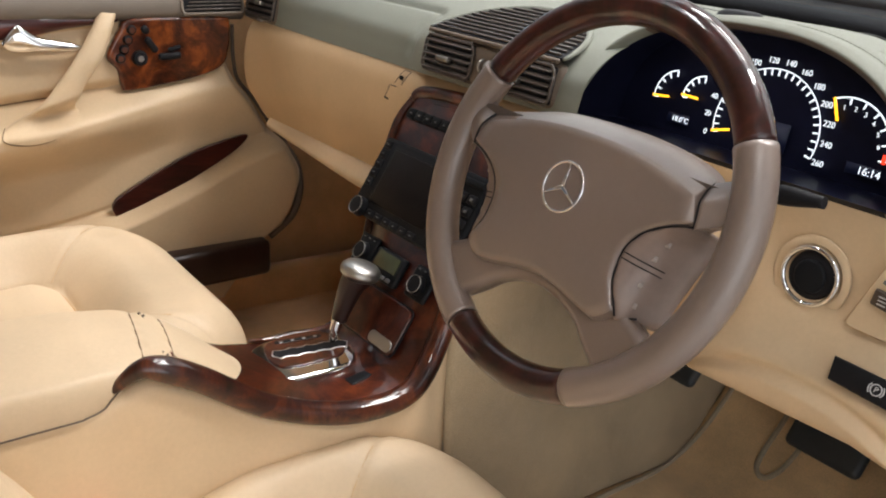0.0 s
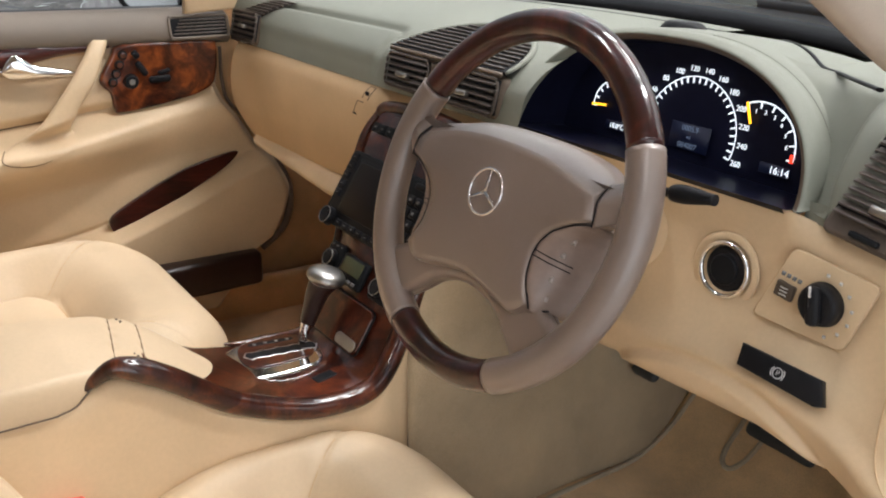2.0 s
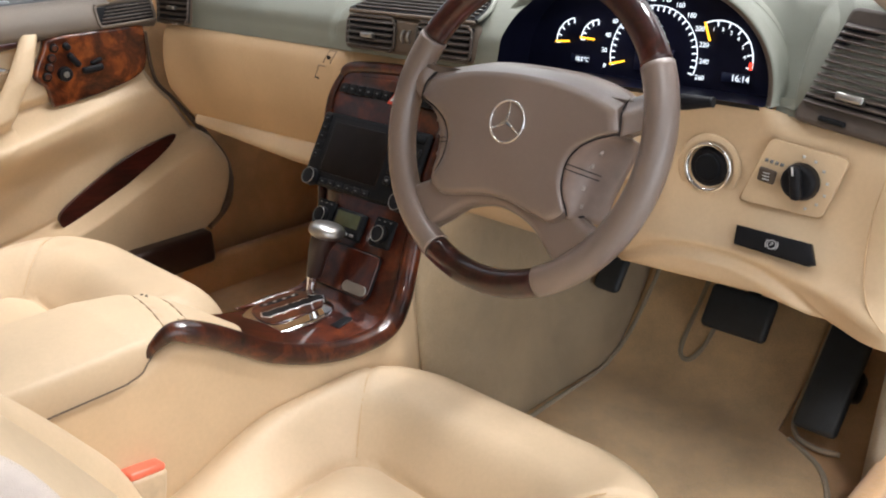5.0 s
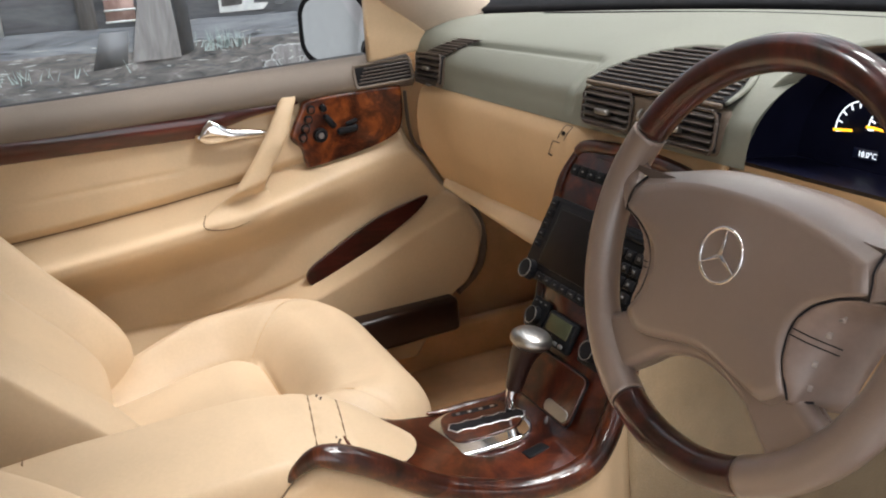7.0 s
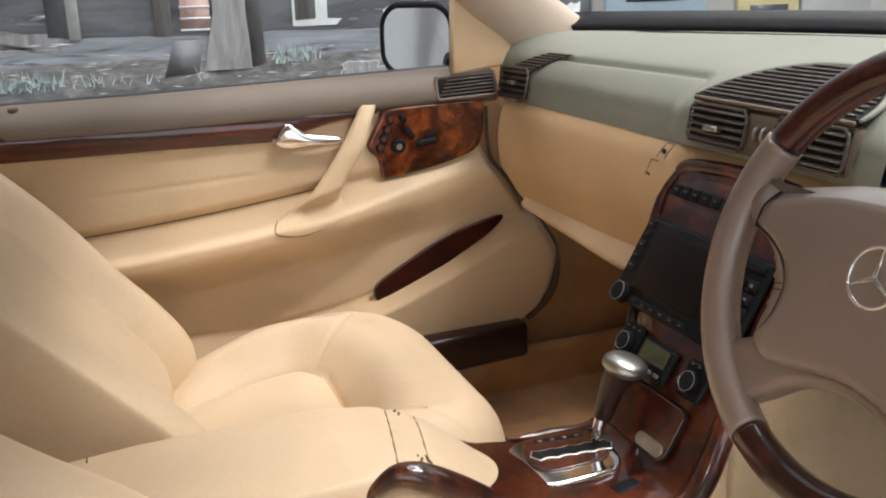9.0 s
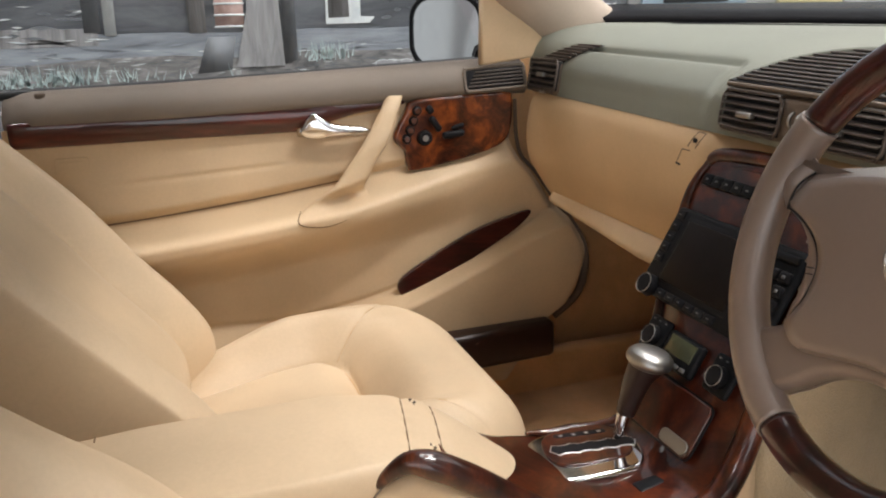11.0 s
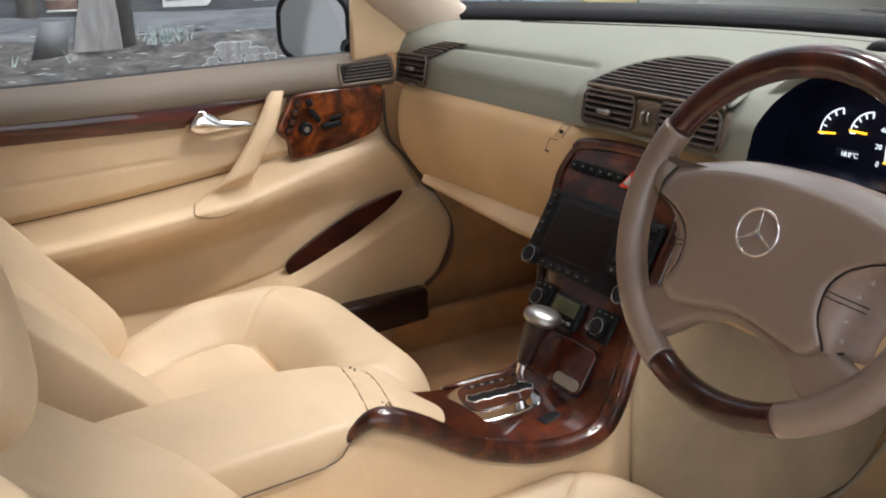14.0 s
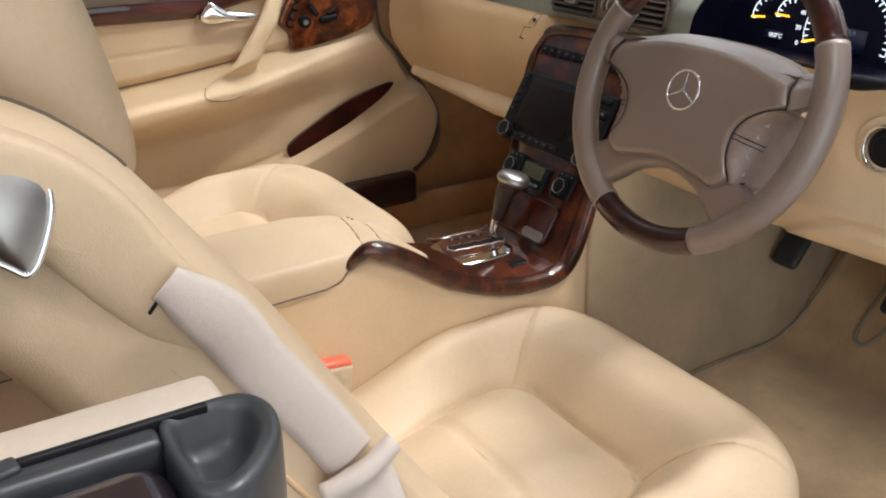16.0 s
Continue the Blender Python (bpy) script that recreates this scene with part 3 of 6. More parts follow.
# out of view; its dark tint is added to dim light and reflections from behind
part("rear_window", sheet(lambda u, v: ((-0.60 + 1.2 * u) * (1 + 0.10 * v), -1.53 - 0.50 * v, 1.345 - 0.345 * v + 0.03 * math.sin(math.pi * u)), 16, 8), clear_glass("tinted_glass", (0.32, 0.36, 0.35)), body, "unseen rear window, tinted to dim light from behind")
part("parcel_shelf", rbox(1.4, 0.5, 0.03, 0.01, m=pose(0, -1.85, 0.99)), TAN2, body)

# ---------------------------------------------------------------- car floor


def floor_z(x, y):
    z = 0.25 + 0.30 * step(y, 0.50, 0.88) ** 1.2
    z += 0.012 * math.sin(9 * x + 4 * y) * 0.3
    return z


floor = tagged(part("floor", sheet(lambda u, v: (-0.76 + 1.52 * u, -1.75 + 2.72 * v, floor_z(-0.76 + 1.52 * u, -1.75 + 2.72 * v)), 40, 70), CARPET, thick=0.015), "light brown carpet of the car's footwells", "carpet", kind="structure")


# ---------------------------------------------------------------- passenger door
def door_x(y):
    return -0.72 + 0.06 * (y - 0.14)


def seam_z(y):
    return curve(y, [-1.0, -0.58, -0.375, -0.19, -0.06, 0.14], [0.64, 0.667, 0.688, 0.714, 0.735, 0.772])


def low_z(y):
    return curve(y, [-1.0, -0.434, -0.29, -0.104, 0.05, 0.173, 0.3], [0.46, 0.457, 0.458, 0.493, 0.555, 0.614, 0.655])


def door_front(z):
    return curve(z, [0.30, 0.415, 0.45, 0.54, 0.60, 0.70, 0.746, 0.86], [0.13, 0.211, 0.255, 0.288, 0.262, 0.19, 0.155, 0.145])


def strip_z(y):
    return interp(y, [-1.0, -0.724, -0.475, -0.091, 0.15], [0.832, 0.839, 0.844, 0.858, 0.866])


def door_surface(y, z):
    d, e = seam_z(y) - z, low_z(y) - z
    amp = 0.084 - 0.058 * step(y, -0.22, 0.08)
    x = door_x(y) + amp * step(d, -0.002, 0.042) * (1 - step(d, 0.050, 0.145)) - 0.004 * bell(d, 0.004)
    x += 0.055 * step(e, -0.004, 0.03) - 0.006 * bell(e - 0.002, 0.006)
    x -= 0.0025 * bell(z - interp(y, [-0.6, -0.514, -0.29], [0.735, 0.74, 0.754]), 0.004) * step(y, -0.62, -0.5) * (1 - step(y, -0.32, -0.28))
    return x + 0.012 * step(d, -0.12, -0.02) * (1 - step(d, -0.02, 0))


def door_pt(u, v):
    z = 0.30 + 0.565 * v
    y1 = door_front(z)
    y = -0.74 + (y1 + 0.74) * u
    zt = strip_z(y)
    if v > 0.9:
        z = 0.30 + 0.565 * 0.9 + (zt - 0.30 - 0.565 * 0.9) * (v - 0.9) / 0.1
    roll = 0.03 * step(y, y1 - 0.02, y1)
    return (door_surface(y, z) - roll, y, z)


door = thing("passenger_door", "closed beige leather passenger door with walnut trim", "car door")
part("door_panel", sheet(door_pt, 190, 170), TAN2, door)
BADGE = plane_frame((-0.7655, -0.639, 0.771), (0.06, 1, 0.0), (0.03, 0, 1))
part("moulded_badge", slab(rounded(0.054, 0.034, 0.006, 5), 0.0016, 0.0007, BADGE), TAN2, door, "embossed rectangle in the leather")
part("moulded_badge", slab(rounded(0.040, 0.022, 0.004, 5), 0.0010, 0.0004, BADGE @ pose(0, 0, 0.0014)), TAN2, door)
part("door_shell", rbox(0.10, 0.90, 0.62, 0.02, m=pose(-0.842, -0.29, 0.57, 0, 0, -3.4)), PAINT, door)


def door_top_pt(u, v):
    y = -0.735 + 0.90 * u
    zb, x = strip_z(y), door_x(y)
    p = spline([(x + 0.004, y, zb - 0.004), (x + 0.016, y, zb + 0.006), (x + 0.012, y, zb + 0.028), (x - 0.01, y, zb + 0.047), (x - 0.045, y, zb + 0.053), (x - 0.075, y, zb + 0.046)], v)
    k = step(y, -0.69, -0.735)
    return p + Vector((-0.02 * k, 0, -0.012 * k * step(p.z, zb, zb + 0.03)))


door_top = part("upper_trim", sheet(door_top_pt, 60, 24), TRIM, door, "brown vinyl upper door trim", thick=-0.004)
part("window_seal", tube([(door_x(-1.0) - 0.066, -1.0, 0.884), (door_x(-0.4) - 0.066, -0.4, 0.897), (door_x(0.16) - 0.066, 0.16, 0.917)], 0.009, 20, 8), RUBBER, door)
pane = part("side_window", sheet(lambda u, v: (door_x(-1.0 + 1.15 * u) - 0.072 + 0.16 * v * v, -1.0 + (1.15 - 0.28 * v) * u, 0.87 + 0.47 * v), 12, 10), GLASS, door)
pane.visible_shadow = False


def strip_pt(u, v):
    y = -0.728 + 0.66 * u
    zt = strip_z(y) - 0.002 + interp(y, [-0.73, -0.4, -0.07], [0.014, 0.010, 0.0])
    zb = interp(y, [-1.0, -0.711, -0.478, -0.26, -0.16, -0.07], [0.812, 0.81, 0.812, 0.812, 0.838, 0.852])
    a = math.pi * v
    return (door_x(y) + 0.004 + interp(y, [-0.73, -0.2, -0.07], [0.012, 0.008, 0.0]) * (1 - v) + 0.008 * math.sin(a), y, zt + (zb - zt) * v)


part("wood_strip", sheet(strip_pt, 60, 12), WOODS, door, "dark lacquered walnut strip", thick=0.003)
part("handle_bezel", sheet(lambda u, v: (door_x(-0.17) + 0.008 - 0.012 * math.sin(math.pi * u) * math.sin(math.pi * v), -0.262 + 0.19 * u, interp(u, [0, 1], [0.803, 0.796]) + v * interp(u, [0, 0.4, 1], [0.012, 0.036, 0.056])), 16, 10), TAN, door, thick=0.003)


def lever_pt(u, v):
    y = -0.258 + 0.125 * u
    h = interp(u, [0, 0.06, 0.18, 0.45, 0.9, 1.0], [0.004, 0.016, 0.024, 0.012, 0.007, 0.003])
    zc = interp(u, [0, 0.18, 0.45, 1.0], [0.813, 0.822, 0.812, 0.807])
    a = 2 * math.pi * v
    return (door_x(y) + 0.022 + 0.006 * math.sin(math.pi * u) + 0.008 * math.cos(a), y, zc + h * math.sin(a))


part("door_lever", sheet(lever_pt, 26, 14, wrap_v=True), CHROME, door, "chrome inner door lever")
PULL_L = [(0, -0.100, 0.868), (0, -0.126, 0.829), (0, -0.156, 0.788), (0, -0.204, 0.728), (0, -0.234, 0.700), (0, -0.272, 0.676), (0, -0.281, 0.664)]
PULL_R = [(0, -0.070, 0.867), (0, -0.088, 0.832), (0, -0.106, 0.797), (0, -0.140, 0.750), (0, -0.154, 0.718), (0, -0.150, 0.702), (0, -0.142, 0.698)]


def pull_pt(u, v):
    """The pull handle: a padded blade that leaves the door under the trim and broadens into the armrest."""
    a, b, t = spline(PULL_L, v), spline(PULL_R, v), 2 * math.pi * u
    c, q = (a + b) / 2, (b - a) / 2 * math.copysign(abs(math.cos(t)) ** 0.7, math.cos(t))
    y, z = c.y + q.y, c.z + q.z - 0.022 * step(v, 0.85, 1.0) * math.sin(math.pi * (0.5 + 0.5 * math.cos(t)))
    free = interp(v, [0.0, 0.12, 0.35, 0.55, 0.72], [-0.710, -0.692, -0.672, -0.664, -0.662])
    k = step(v, 0.55, 0.96)
    deep = 0.013 - 0.004 * k
    return (free + (door_surface(y, z) + 0.005 - free) * k - deep + deep * math.sin(t), y, z)


part("pull_handle", sheet(pull_pt, 40, 60, wrap_u=True), TAN2, door, "beige leather pull handle")
part("pull_foot", tube([(door_surface(y, z) + 0.0015, y, z) for y, z in ((-0.273, 0.677), (-0.282, 0.664), (-0.268, 0.6555), (-0.235, 0.653), (-0.205, 0.660), (-0.180, 0.672))], 0.0011, 60, 6), SEAM, door)
part("armrest_seam", tube([(door_surface(y, seam_z(y) + 0.001) + 0.0015, y, seam_z(y) + 0.001) for y in (-0.73 + 0.048 * i for i in range(13))], 0.0012, 60, 5), SEAM, door)
# map pocket mouth: a dark lacquered leaf above the bin
leaf = smooth_outline([(-0.090, 0.494), (-0.086, 0.520), (-0.03, 0.556), (0.05, 0.598), (0.12, 0.622), (0.176, 0.633), (0.15, 0.602), (0.07, 0.554), (-0.03, 0.498), (-0.07, 0.480)], 60)
part("pocket_mouth", slab(leaf, 0.008, 0.002, plane_frame((door_x(0.0) + 0.012, 0, 0), (0.06, 1, 0), (0, 0, 1))), WOODX, door, "dark lacquered map pocket edge")
# walnut switch panel
face = smooth_outline([(-0.052, 0.856), (0.03, 0.862), (0.125, 0.864), (0.138, 0.85), (0.136, 0.80), (0.118, 0.768), (0.05, 0.745), (-0.05, 0.727), (-0.066, 0.735), (-0.072, 0.765), (-0.09, 0.79), (-0.068, 0.835)], 72)
SWF = plane_frame((door_x(0.03) + 0.004, 0, 0), (0.06, 1, 0), (0, 0, 1))
swp = part("switch_panel", slab(face, 0.014, 0.006, SWF, 3), WOOD, door, "lacquered burr walnut switch panel")
for yy, zz in ((-0.046, 0.838), (-0.053, 0.820), (-0.060, 0.803), (-0.067, 0.787)):
    mb = part("memory_button", disc(0.0090, 0.0076, 0.006, 24, at(SWF, yy, zz, 0.0135), 0.002), BLACK, swp, "black button with a walnut middle")
    part("button_face", disc(0.0056, 0.0048, 0.0015, 20, at(SWF, yy, zz, 0.0194), 0.0006), BUTTON, mb)
part("mirror_knob", disc(0.0145, 0.0125, 0.010, 32, at(SWF, -0.033, 0.788, 0.0135), 0.002), BLACK, swp, "black round adjuster")
part("mirror_knob_cap", disc(0.0060, 0.0050, 0.002, 24, at(SWF, -0.033, 0.788, 0.0235), 0.0006), SATIN, swp, "pale top of the adjuster")
part("seat_switch", rbox(0.012, 0.032, 0.012, 0.005, 3, at(SWF, -0.0125, 0.8125, 0.018, 36)), BLACK, swp)
part("headrest_switch", rbox(0.013, 0.016, 0.012, 0.005, 3, at(SWF, -0.023, 0.839, 0.018, 36)), BLACK, swp)
part("cushion_switch", rbox(0.042, 0.013, 0.012, 0.005, 3, at(SWF, 0.021, 0.792, 0.018, 6)), BLACK, swp)
part("sill_switch", rbox(0.024, 0.008, 0.010, 0.0035, 3, at(SWF, 0.030, 0.8055, 0.017, 16)), BLACK, swp)
# demister grille at the front of the upper trim
gm = plane_frame((door_x(0.11) + 0.017, 0.103, strip_z(0.11) + 0.0255), (0.06, 1, 0.05), (-0.35, 0, 1))
part("grille_back", rbox(0.112, 0.036, 0.006, 0.002, m=gm @ pose(0, 0, -0.002)), BLACK, door)
for k in range(5):
    part("slat", rbox(0.106 - 0.004 * k, 0.0028, 0.006, 0.001, m=gm @ pose(0.002 * k, -0.013 + 0.0065 * k, 0.0025, 15)), SLAT, door)
grim = rounded(0.116, 0.042, 0.008, 4)
part("grille_rim", tube([tuple(gm @ Vector((a, b, 0.001))) for a, b in grim + grim[:1]], 0.0030, 80, 8), TRIM, door)
part("door_seal", tube([(door_x(door_front(z)) - 0.020 + 0.05 * step(z, 0.60, 0.46), door_front(z) + 0.012, z) for z in (0.845 - 0.036 * i for i in range(13))], lambda t: 0.0035 + 0.0045 * step(t, 0.3, 0.6), 60, 10), plain("brown_seal", (0.15, 0.10, 0.066), 0.6), door, "dark brown rubber door seal")
part("lock_pin", disc(0.010, 0.008, 0.010, 16, pose(door_x(-0.68) - 0.012, -0.675, 0.886), 0.002), BROWN, door)
tri_o = [(0.078, 0.915), (0.21, 0.93), (0.21, 0.95), (0.12, 1.03), (0.078, 1.06)]
part("corner_trim", slab(tri_o, 0.02, 0.005, plane_frame((-0.775, 0, 0), (0.06, 1, 0), (0.05, 0, 1))), TAN2, door, "beige triangular mirror corner trim")

# door mirror outside
mir = thing("door_mirror", "black exterior door mirror with reflecting glass", "mirror")
MM = plane_frame((-0.893, 0.076, 0.966), (0.82, 0.57, 0), (-0.06, 0.03, 1))
part("mirror_housing", slab(rounded(0.178, 0.142, 0.05, 8), 0.085, 0.02, MM @ pose(0, 0, -0.087), 4), BLACK, mir)
part("mirror_rim", tube([tuple(MM @ Vector((x, y, 0))) for x, y in rounded(0.172, 0.136, 0.046, 6)] + [tuple(MM @ Vector((0.086, 0.022, 0)))], 0.0075, 96, 8), BLACK, mir)
part("mirror_glass", slab(rounded(0.165, 0.130, 0.044, 8), 0.003, 0, MM @ pose(0, 0, 0.001)), CHROME, mir, "silvered mirror glass")
part("mirror_foot", tube([(-0.85, 0.14, 0.93), (-0.81, 0.13, 0.92), (-0.78, 0.12, 0.918)], 0.028, 8, 10), BLACK, mir)

# sill box under the door, dark plastic
thing("sill_cover", "dark plastic sill cover beside the footwell", "trim", bm=rbox(0.07, 0.36, 0.075, 0.012, 3, pose(-0.668, 0.022, 0.381, 2, 0, 0)), material=plain("dark_brown_plastic", (0.030, 0.014, 0.011), 0.28))

# ---------------------------------------------------------------- dashboard
dash = thing("dashboard", "two-tone leather dashboard, olive above and tan below", "dashboard")


def dash_profile(x, pts):
    yb = base_y(x)
    return [(x, 0.170 + (yb - 0.170) * k + dy, z) for k, dy, z in pts]


UPPER = [(1.0, 0.0, 0.984), (0.6, 0.0, 0.979), (0.30, 0.0, 0.966), (0.13, 0.0, 0.948), (0.03, 0.0, 0.918), (0.0, 0.002, 0.89), (0.0, -0.002, 0.866)]


def pad_left_pt(u, v):
    x = -0.705 + 0.90 * u
    p = spline(dash_profile(x, UPPER), v)
    end = step(x, -0.66, -0.705)
    # stitched edge of the airbag cover
    w = 0.0075 * (bell(x + 0.155, 0.006) * step(p.z, 0.87, 0.9) * (1 - step(p.z, 0.945, 0.952)) + bell(p.z - 0.949, 0.0028) * (1 - step(x, -0.17, -0.155)) * step(x, -0.60, -0.56))
    return p + Vector((0, 0.5 * w, -w))


part("upper_pad", sheet(pad_left_pt, 150, 90), OLIVE, dash, "olive grey vinyl upper dash")


def pad_right_pt(u, v):
    x = 0.470 + 0.275 * u
    back = 0.085 * (1 - step(x, 0.565, 0.600))
    pts = [(1.0, 0.0, 0.984), (0.5, 0.02 + 0.3 * back, 0.982), (0.28, 0.035 + 0.6 * back, 0.972), (0.1, 0.040 + back, 0.948), (0.0, 0.036 + back, 0.90), (0.0, 0.034 + back, 0.858)]
    return spline(dash_profile(x, pts), v)


part("upper_pad_driver", sheet(pad_right_pt, 70, 50), OLIVE, dash)
# dark seam along the foot of the screen, and the light sensor
part("defroster_slot", tube([(-0.56, base_y(-0.56) - 0.02, 0.9835), (-0.25, base_y(-0.25) - 0.035, 0.9825), (0.0, base_y(0) - 0.045, 0.982), (0.2, base_y(0.2) - 0.05, 0.982)], 0.005, 30, 6, flat=0.4), BLACK, dash)
part("sun_sensor", disc(0.042, 0.03, 0.016, 32, pose(0.16, 0.50, 0.978) @ Matrix.Diagonal((1, 0.7, 1, 1)), 0.008), BLACK, dash)


def glove_pt(u, v):
    x1 = 0.150
    p = spline([(0, 0.170, 0.867), (0, 0.155, 0.845), (0, 0.147, 0.80), (0, 0.150, 0.755), (0, 0.163, 0.715), (0, 0.178, 0.682), (0, 0.195, 0.664)], v)
    x0 = interp(p.z, [0.655, 0.69, 0.74, 0.87], [-0.60, -0.66, -0.70, -0.705])
    x = x0 + (x1 - x0) * u
    return (x, p.y + 0.03 * step(u, 0.05, 0.0) + 0.02 * (min(x, -0.12) + 0.4) ** 2 + 0.014 * step(x, -0.135, -0.115), p.z)


part("glovebox", sheet(glove_pt, 110, 50), TAN, dash, "tan leather glovebox front", thick=-0.01)
LEDGE = [(0, 0.180, 0.697), (0, 0.167, 0.694), (0, 0.153, 0.681), (0, 0.148, 0.669), (0, 0.160, 0.657), (0, 0.192, 0.652)]


def ledge_pt(u, v):
    """The lip along the foot of the glovebox, growing out of its face from the door end."""
    p, k = spline(LEDGE, v), 0.42 + 0.58 * min(1.0, u / 0.7)
    return (-0.600 + 0.475 * u, 0.181 + (p.y - 0.181) * k, 0.690 + (p.z - 0.690) * (0.3 + 0.7 * k))


part("glovebox_ledge", sheet(ledge_pt, 60, 20), TAN2, dash, thick=-0.004)
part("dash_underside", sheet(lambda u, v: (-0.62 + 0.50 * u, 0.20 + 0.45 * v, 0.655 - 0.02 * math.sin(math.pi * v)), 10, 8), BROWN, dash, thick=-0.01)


def glove_y(x, z):
    v = min((i / 200 for i in range(201)), key=lambda q: abs(glove_pt(0.5, q)[2] - z))
    a = glove_pt(0.5, v)
    return a[1] - 0.02 * (a[0] + 0.4) ** 2 + 0.02 * (x + 0.4) ** 2


def on_glove(pts, out=0.0):
    return [(x, glove_y(x, z) - out, z) for x, z in pts]


for gx, gz, w, h, sides in ((-0.152, 0.853, 0.017, 0.019, "ltr"), (-0.168, 0.829, 0.017, 0.020, "ltb")):
    def corner(a, b):
        return (gx + a * w / 2 + 0.30 * b * h / 2, gz + b * h / 2)

    ends = {"l": (corner(-1, -1), corner(-1, 1)), "t": (corner(-1, 1), corner(1, 1)), "r": (corner(1, 1), corner(1, -1)), "b": (corner(-1, -1), corner(-0.3, -1))}
    for s in sides:
        (xa, za), (xb, zb) = ends[s]
        part("latch_joint", tube(on_glove([(xa, za), ((xa + xb) / 2, (za + zb) / 2), (xb, zb)]), 0.0008, 8, 5), BROWN, dash)
part("keyhole", disc(0.0032, 0.0032, 0.003, 16, plane_frame((-0.151, glove_y(-0.151, 0.853) - 0.0005, 0.853), (1, 0, 0), (0, 0, 1))), BLACK, dash)
part("latch_notch", tube(on_glove([(-0.180, 0.8195), (-0.175, 0.819), (-0.170, 0.8185)]), 0.0014, 8, 5), BLACK, dash)


def grille(name, fm, w, h, n, parent, tab=None):
    """A louvred vent: dark back, a rounded rim, slats, and a bright tab."""
    v = part(name, rbox(w, h, 0.010, 0.003, m=fm @ pose(0, 0, -0.006)), BLACK, parent)
    for k in range(n):
        yy = -h / 2 + h * (k + 0.5) / n
        part("slat", rbox(w - 0.004, 0.20 * h / n, 0.010, 0.0008, m=fm @ pose(0, yy, 0.0005, 28)), SLAT, v)
    rim = rounded(w + 0.002, h + 0.002, 0.012, 5)
    part("rim", tube([tuple(fm @ Vector((a, b, 0.0008))) for a, b in rim + rim[:1]], 0.0022, 90, 8), SLAT, v)
    if tab is not None:
        part("tab", rbox(0.026, 0.0075, 0.010, 0.002, m=fm @ pose(tab[0], tab[1], 0.006)), SATIN, v, "silver vent tab")
    return v


CV = plane_frame((0.022, 0.1655, 0.900), (1, 0, 0), (0, 0.16, 1))
part("vent_housing", rbox(0.270, 0.058, 0.026, 0.0125, 5, CV @ pose(0, 0.0, -0.0145)), BROWN, dash)
grille("centre_vent", CV @ pose(-0.077, 0, 0.001), 0.105, 0.046, 5, dash, (0.0, -0.004))
grille("centre_vent", CV @ pose(0.077, 0, 0.001), 0.105, 0.046, 5, dash, (-0.012, -0.004))
for k in range(2):
    part("thumb_wheel", ring(0.0085, 0.0022, 20, 6, m=CV @ pose(-0.006 + 0.012 * k, 0.0, -0.0045, 0, 90)), SATIN, dash)
UV = plane_frame((0.022, 0.232, 0.9505), (1, 0, 0), (0, 0.945, 0.326))


def arch_w(yy):
    t = (yy + 0.055) / 0.115
    hw = 0.124 * math.sqrt(max(0.02, 1 - 0.93 * t * t))
    return 2 * hw, 0.0


arch_o = [(0.134 * math.cos(a), -0.060 + 0.118 * math.sin(a)) for a in (math.pi * i / 30 for i in range(31))]
uv = part("upper_vent", slab(arch_o, 0.006, 0.001, UV @ pose(0, 0, -0.003)), BLACK, dash, "arched louvred centre vent")
for k in range(11):
    yy = -0.054 + 0.0104 * k
    ww, cx = arch_w(yy)
    part("slat", rbox(ww, 0.0032, 0.006, 0.001, m=UV @ pose(cx, yy, 0.0030, 24)), SLAT, uv)
part("vent_rim", tube([tuple(UV @ Vector((a, b, 0.0016))) for a, b in arch_o], lambda t: 0.0018 + 0.0036 * math.sin(math.pi * t) ** 0.5, 70, 10), OLIVE, dash)
part("vent_bar", rbox(0.262, 0.006, 0.006, 0.002, m=UV @ pose(0, -0.064, 0.000)), BROWN, dash)

LV = plane_frame((-0.632, 0.1655, 0.897), (1, -0.02, 0.02), (0, 0.16, 1))
part("vent_surround", rbox(0.118, 0.060, 0.02, 0.010, 3, LV @ pose(0, -0.001, -0.0118)), BROWN, dash)
grille("side_vent", LV @ pose(0, 0.002, 0.0), 0.112, 0.052, 5, dash, (0.006, 0.0))
part("tab", rbox(0.02, 0.005, 0.006, 0.002, m=LV @ pose(0.012, -0.028, 0.001)), SATIN, dash)
def demister(t, across, lift):
    """A point of the grille that climbs from the side vent to the screen's corner, on the pad."""
    x = -0.628 + 0.098 * t
    p = spline(dash_profile(x + across * (0.098 - 0.030 * t), UPPER), 0.655 - 0.195 * t)
    q = spline(dash_profile(x, UPPER), 0.635 - 0.195 * t) - spline(dash_profile(x, UPPER), 0.655 - 0.195 * t)
    n = Vector((1, 0, 0)).cross(q).normalized()
    return p + n * lift


part("demister_back", sheet(lambda u, v: demister(v, u - 0.5, 0.0012), 8, 24), BLACK, dash, "black demister grille")
for k in range(8):
    t = (k + 0.5) / 8
    part("demister_slat", tube([demister(t, a, 0.0022) for a in (-0.46, -0.23, 0.0, 0.23, 0.46)], 0.0020, 10, 6), SLAT, dash)
# outer vent: louvres between a leaning inner edge and the pillar
VB, VT, VX = Vector((0.603, 0.2000, 0.8715)), Vector((0.633, 0.2360, 0.977)), Vector((0.112, -0.004, -0.014))
RV = plane_frame(VB, VX, (VT - VB) - VX * ((VT - VB).dot(VX) / VX.length_squared))


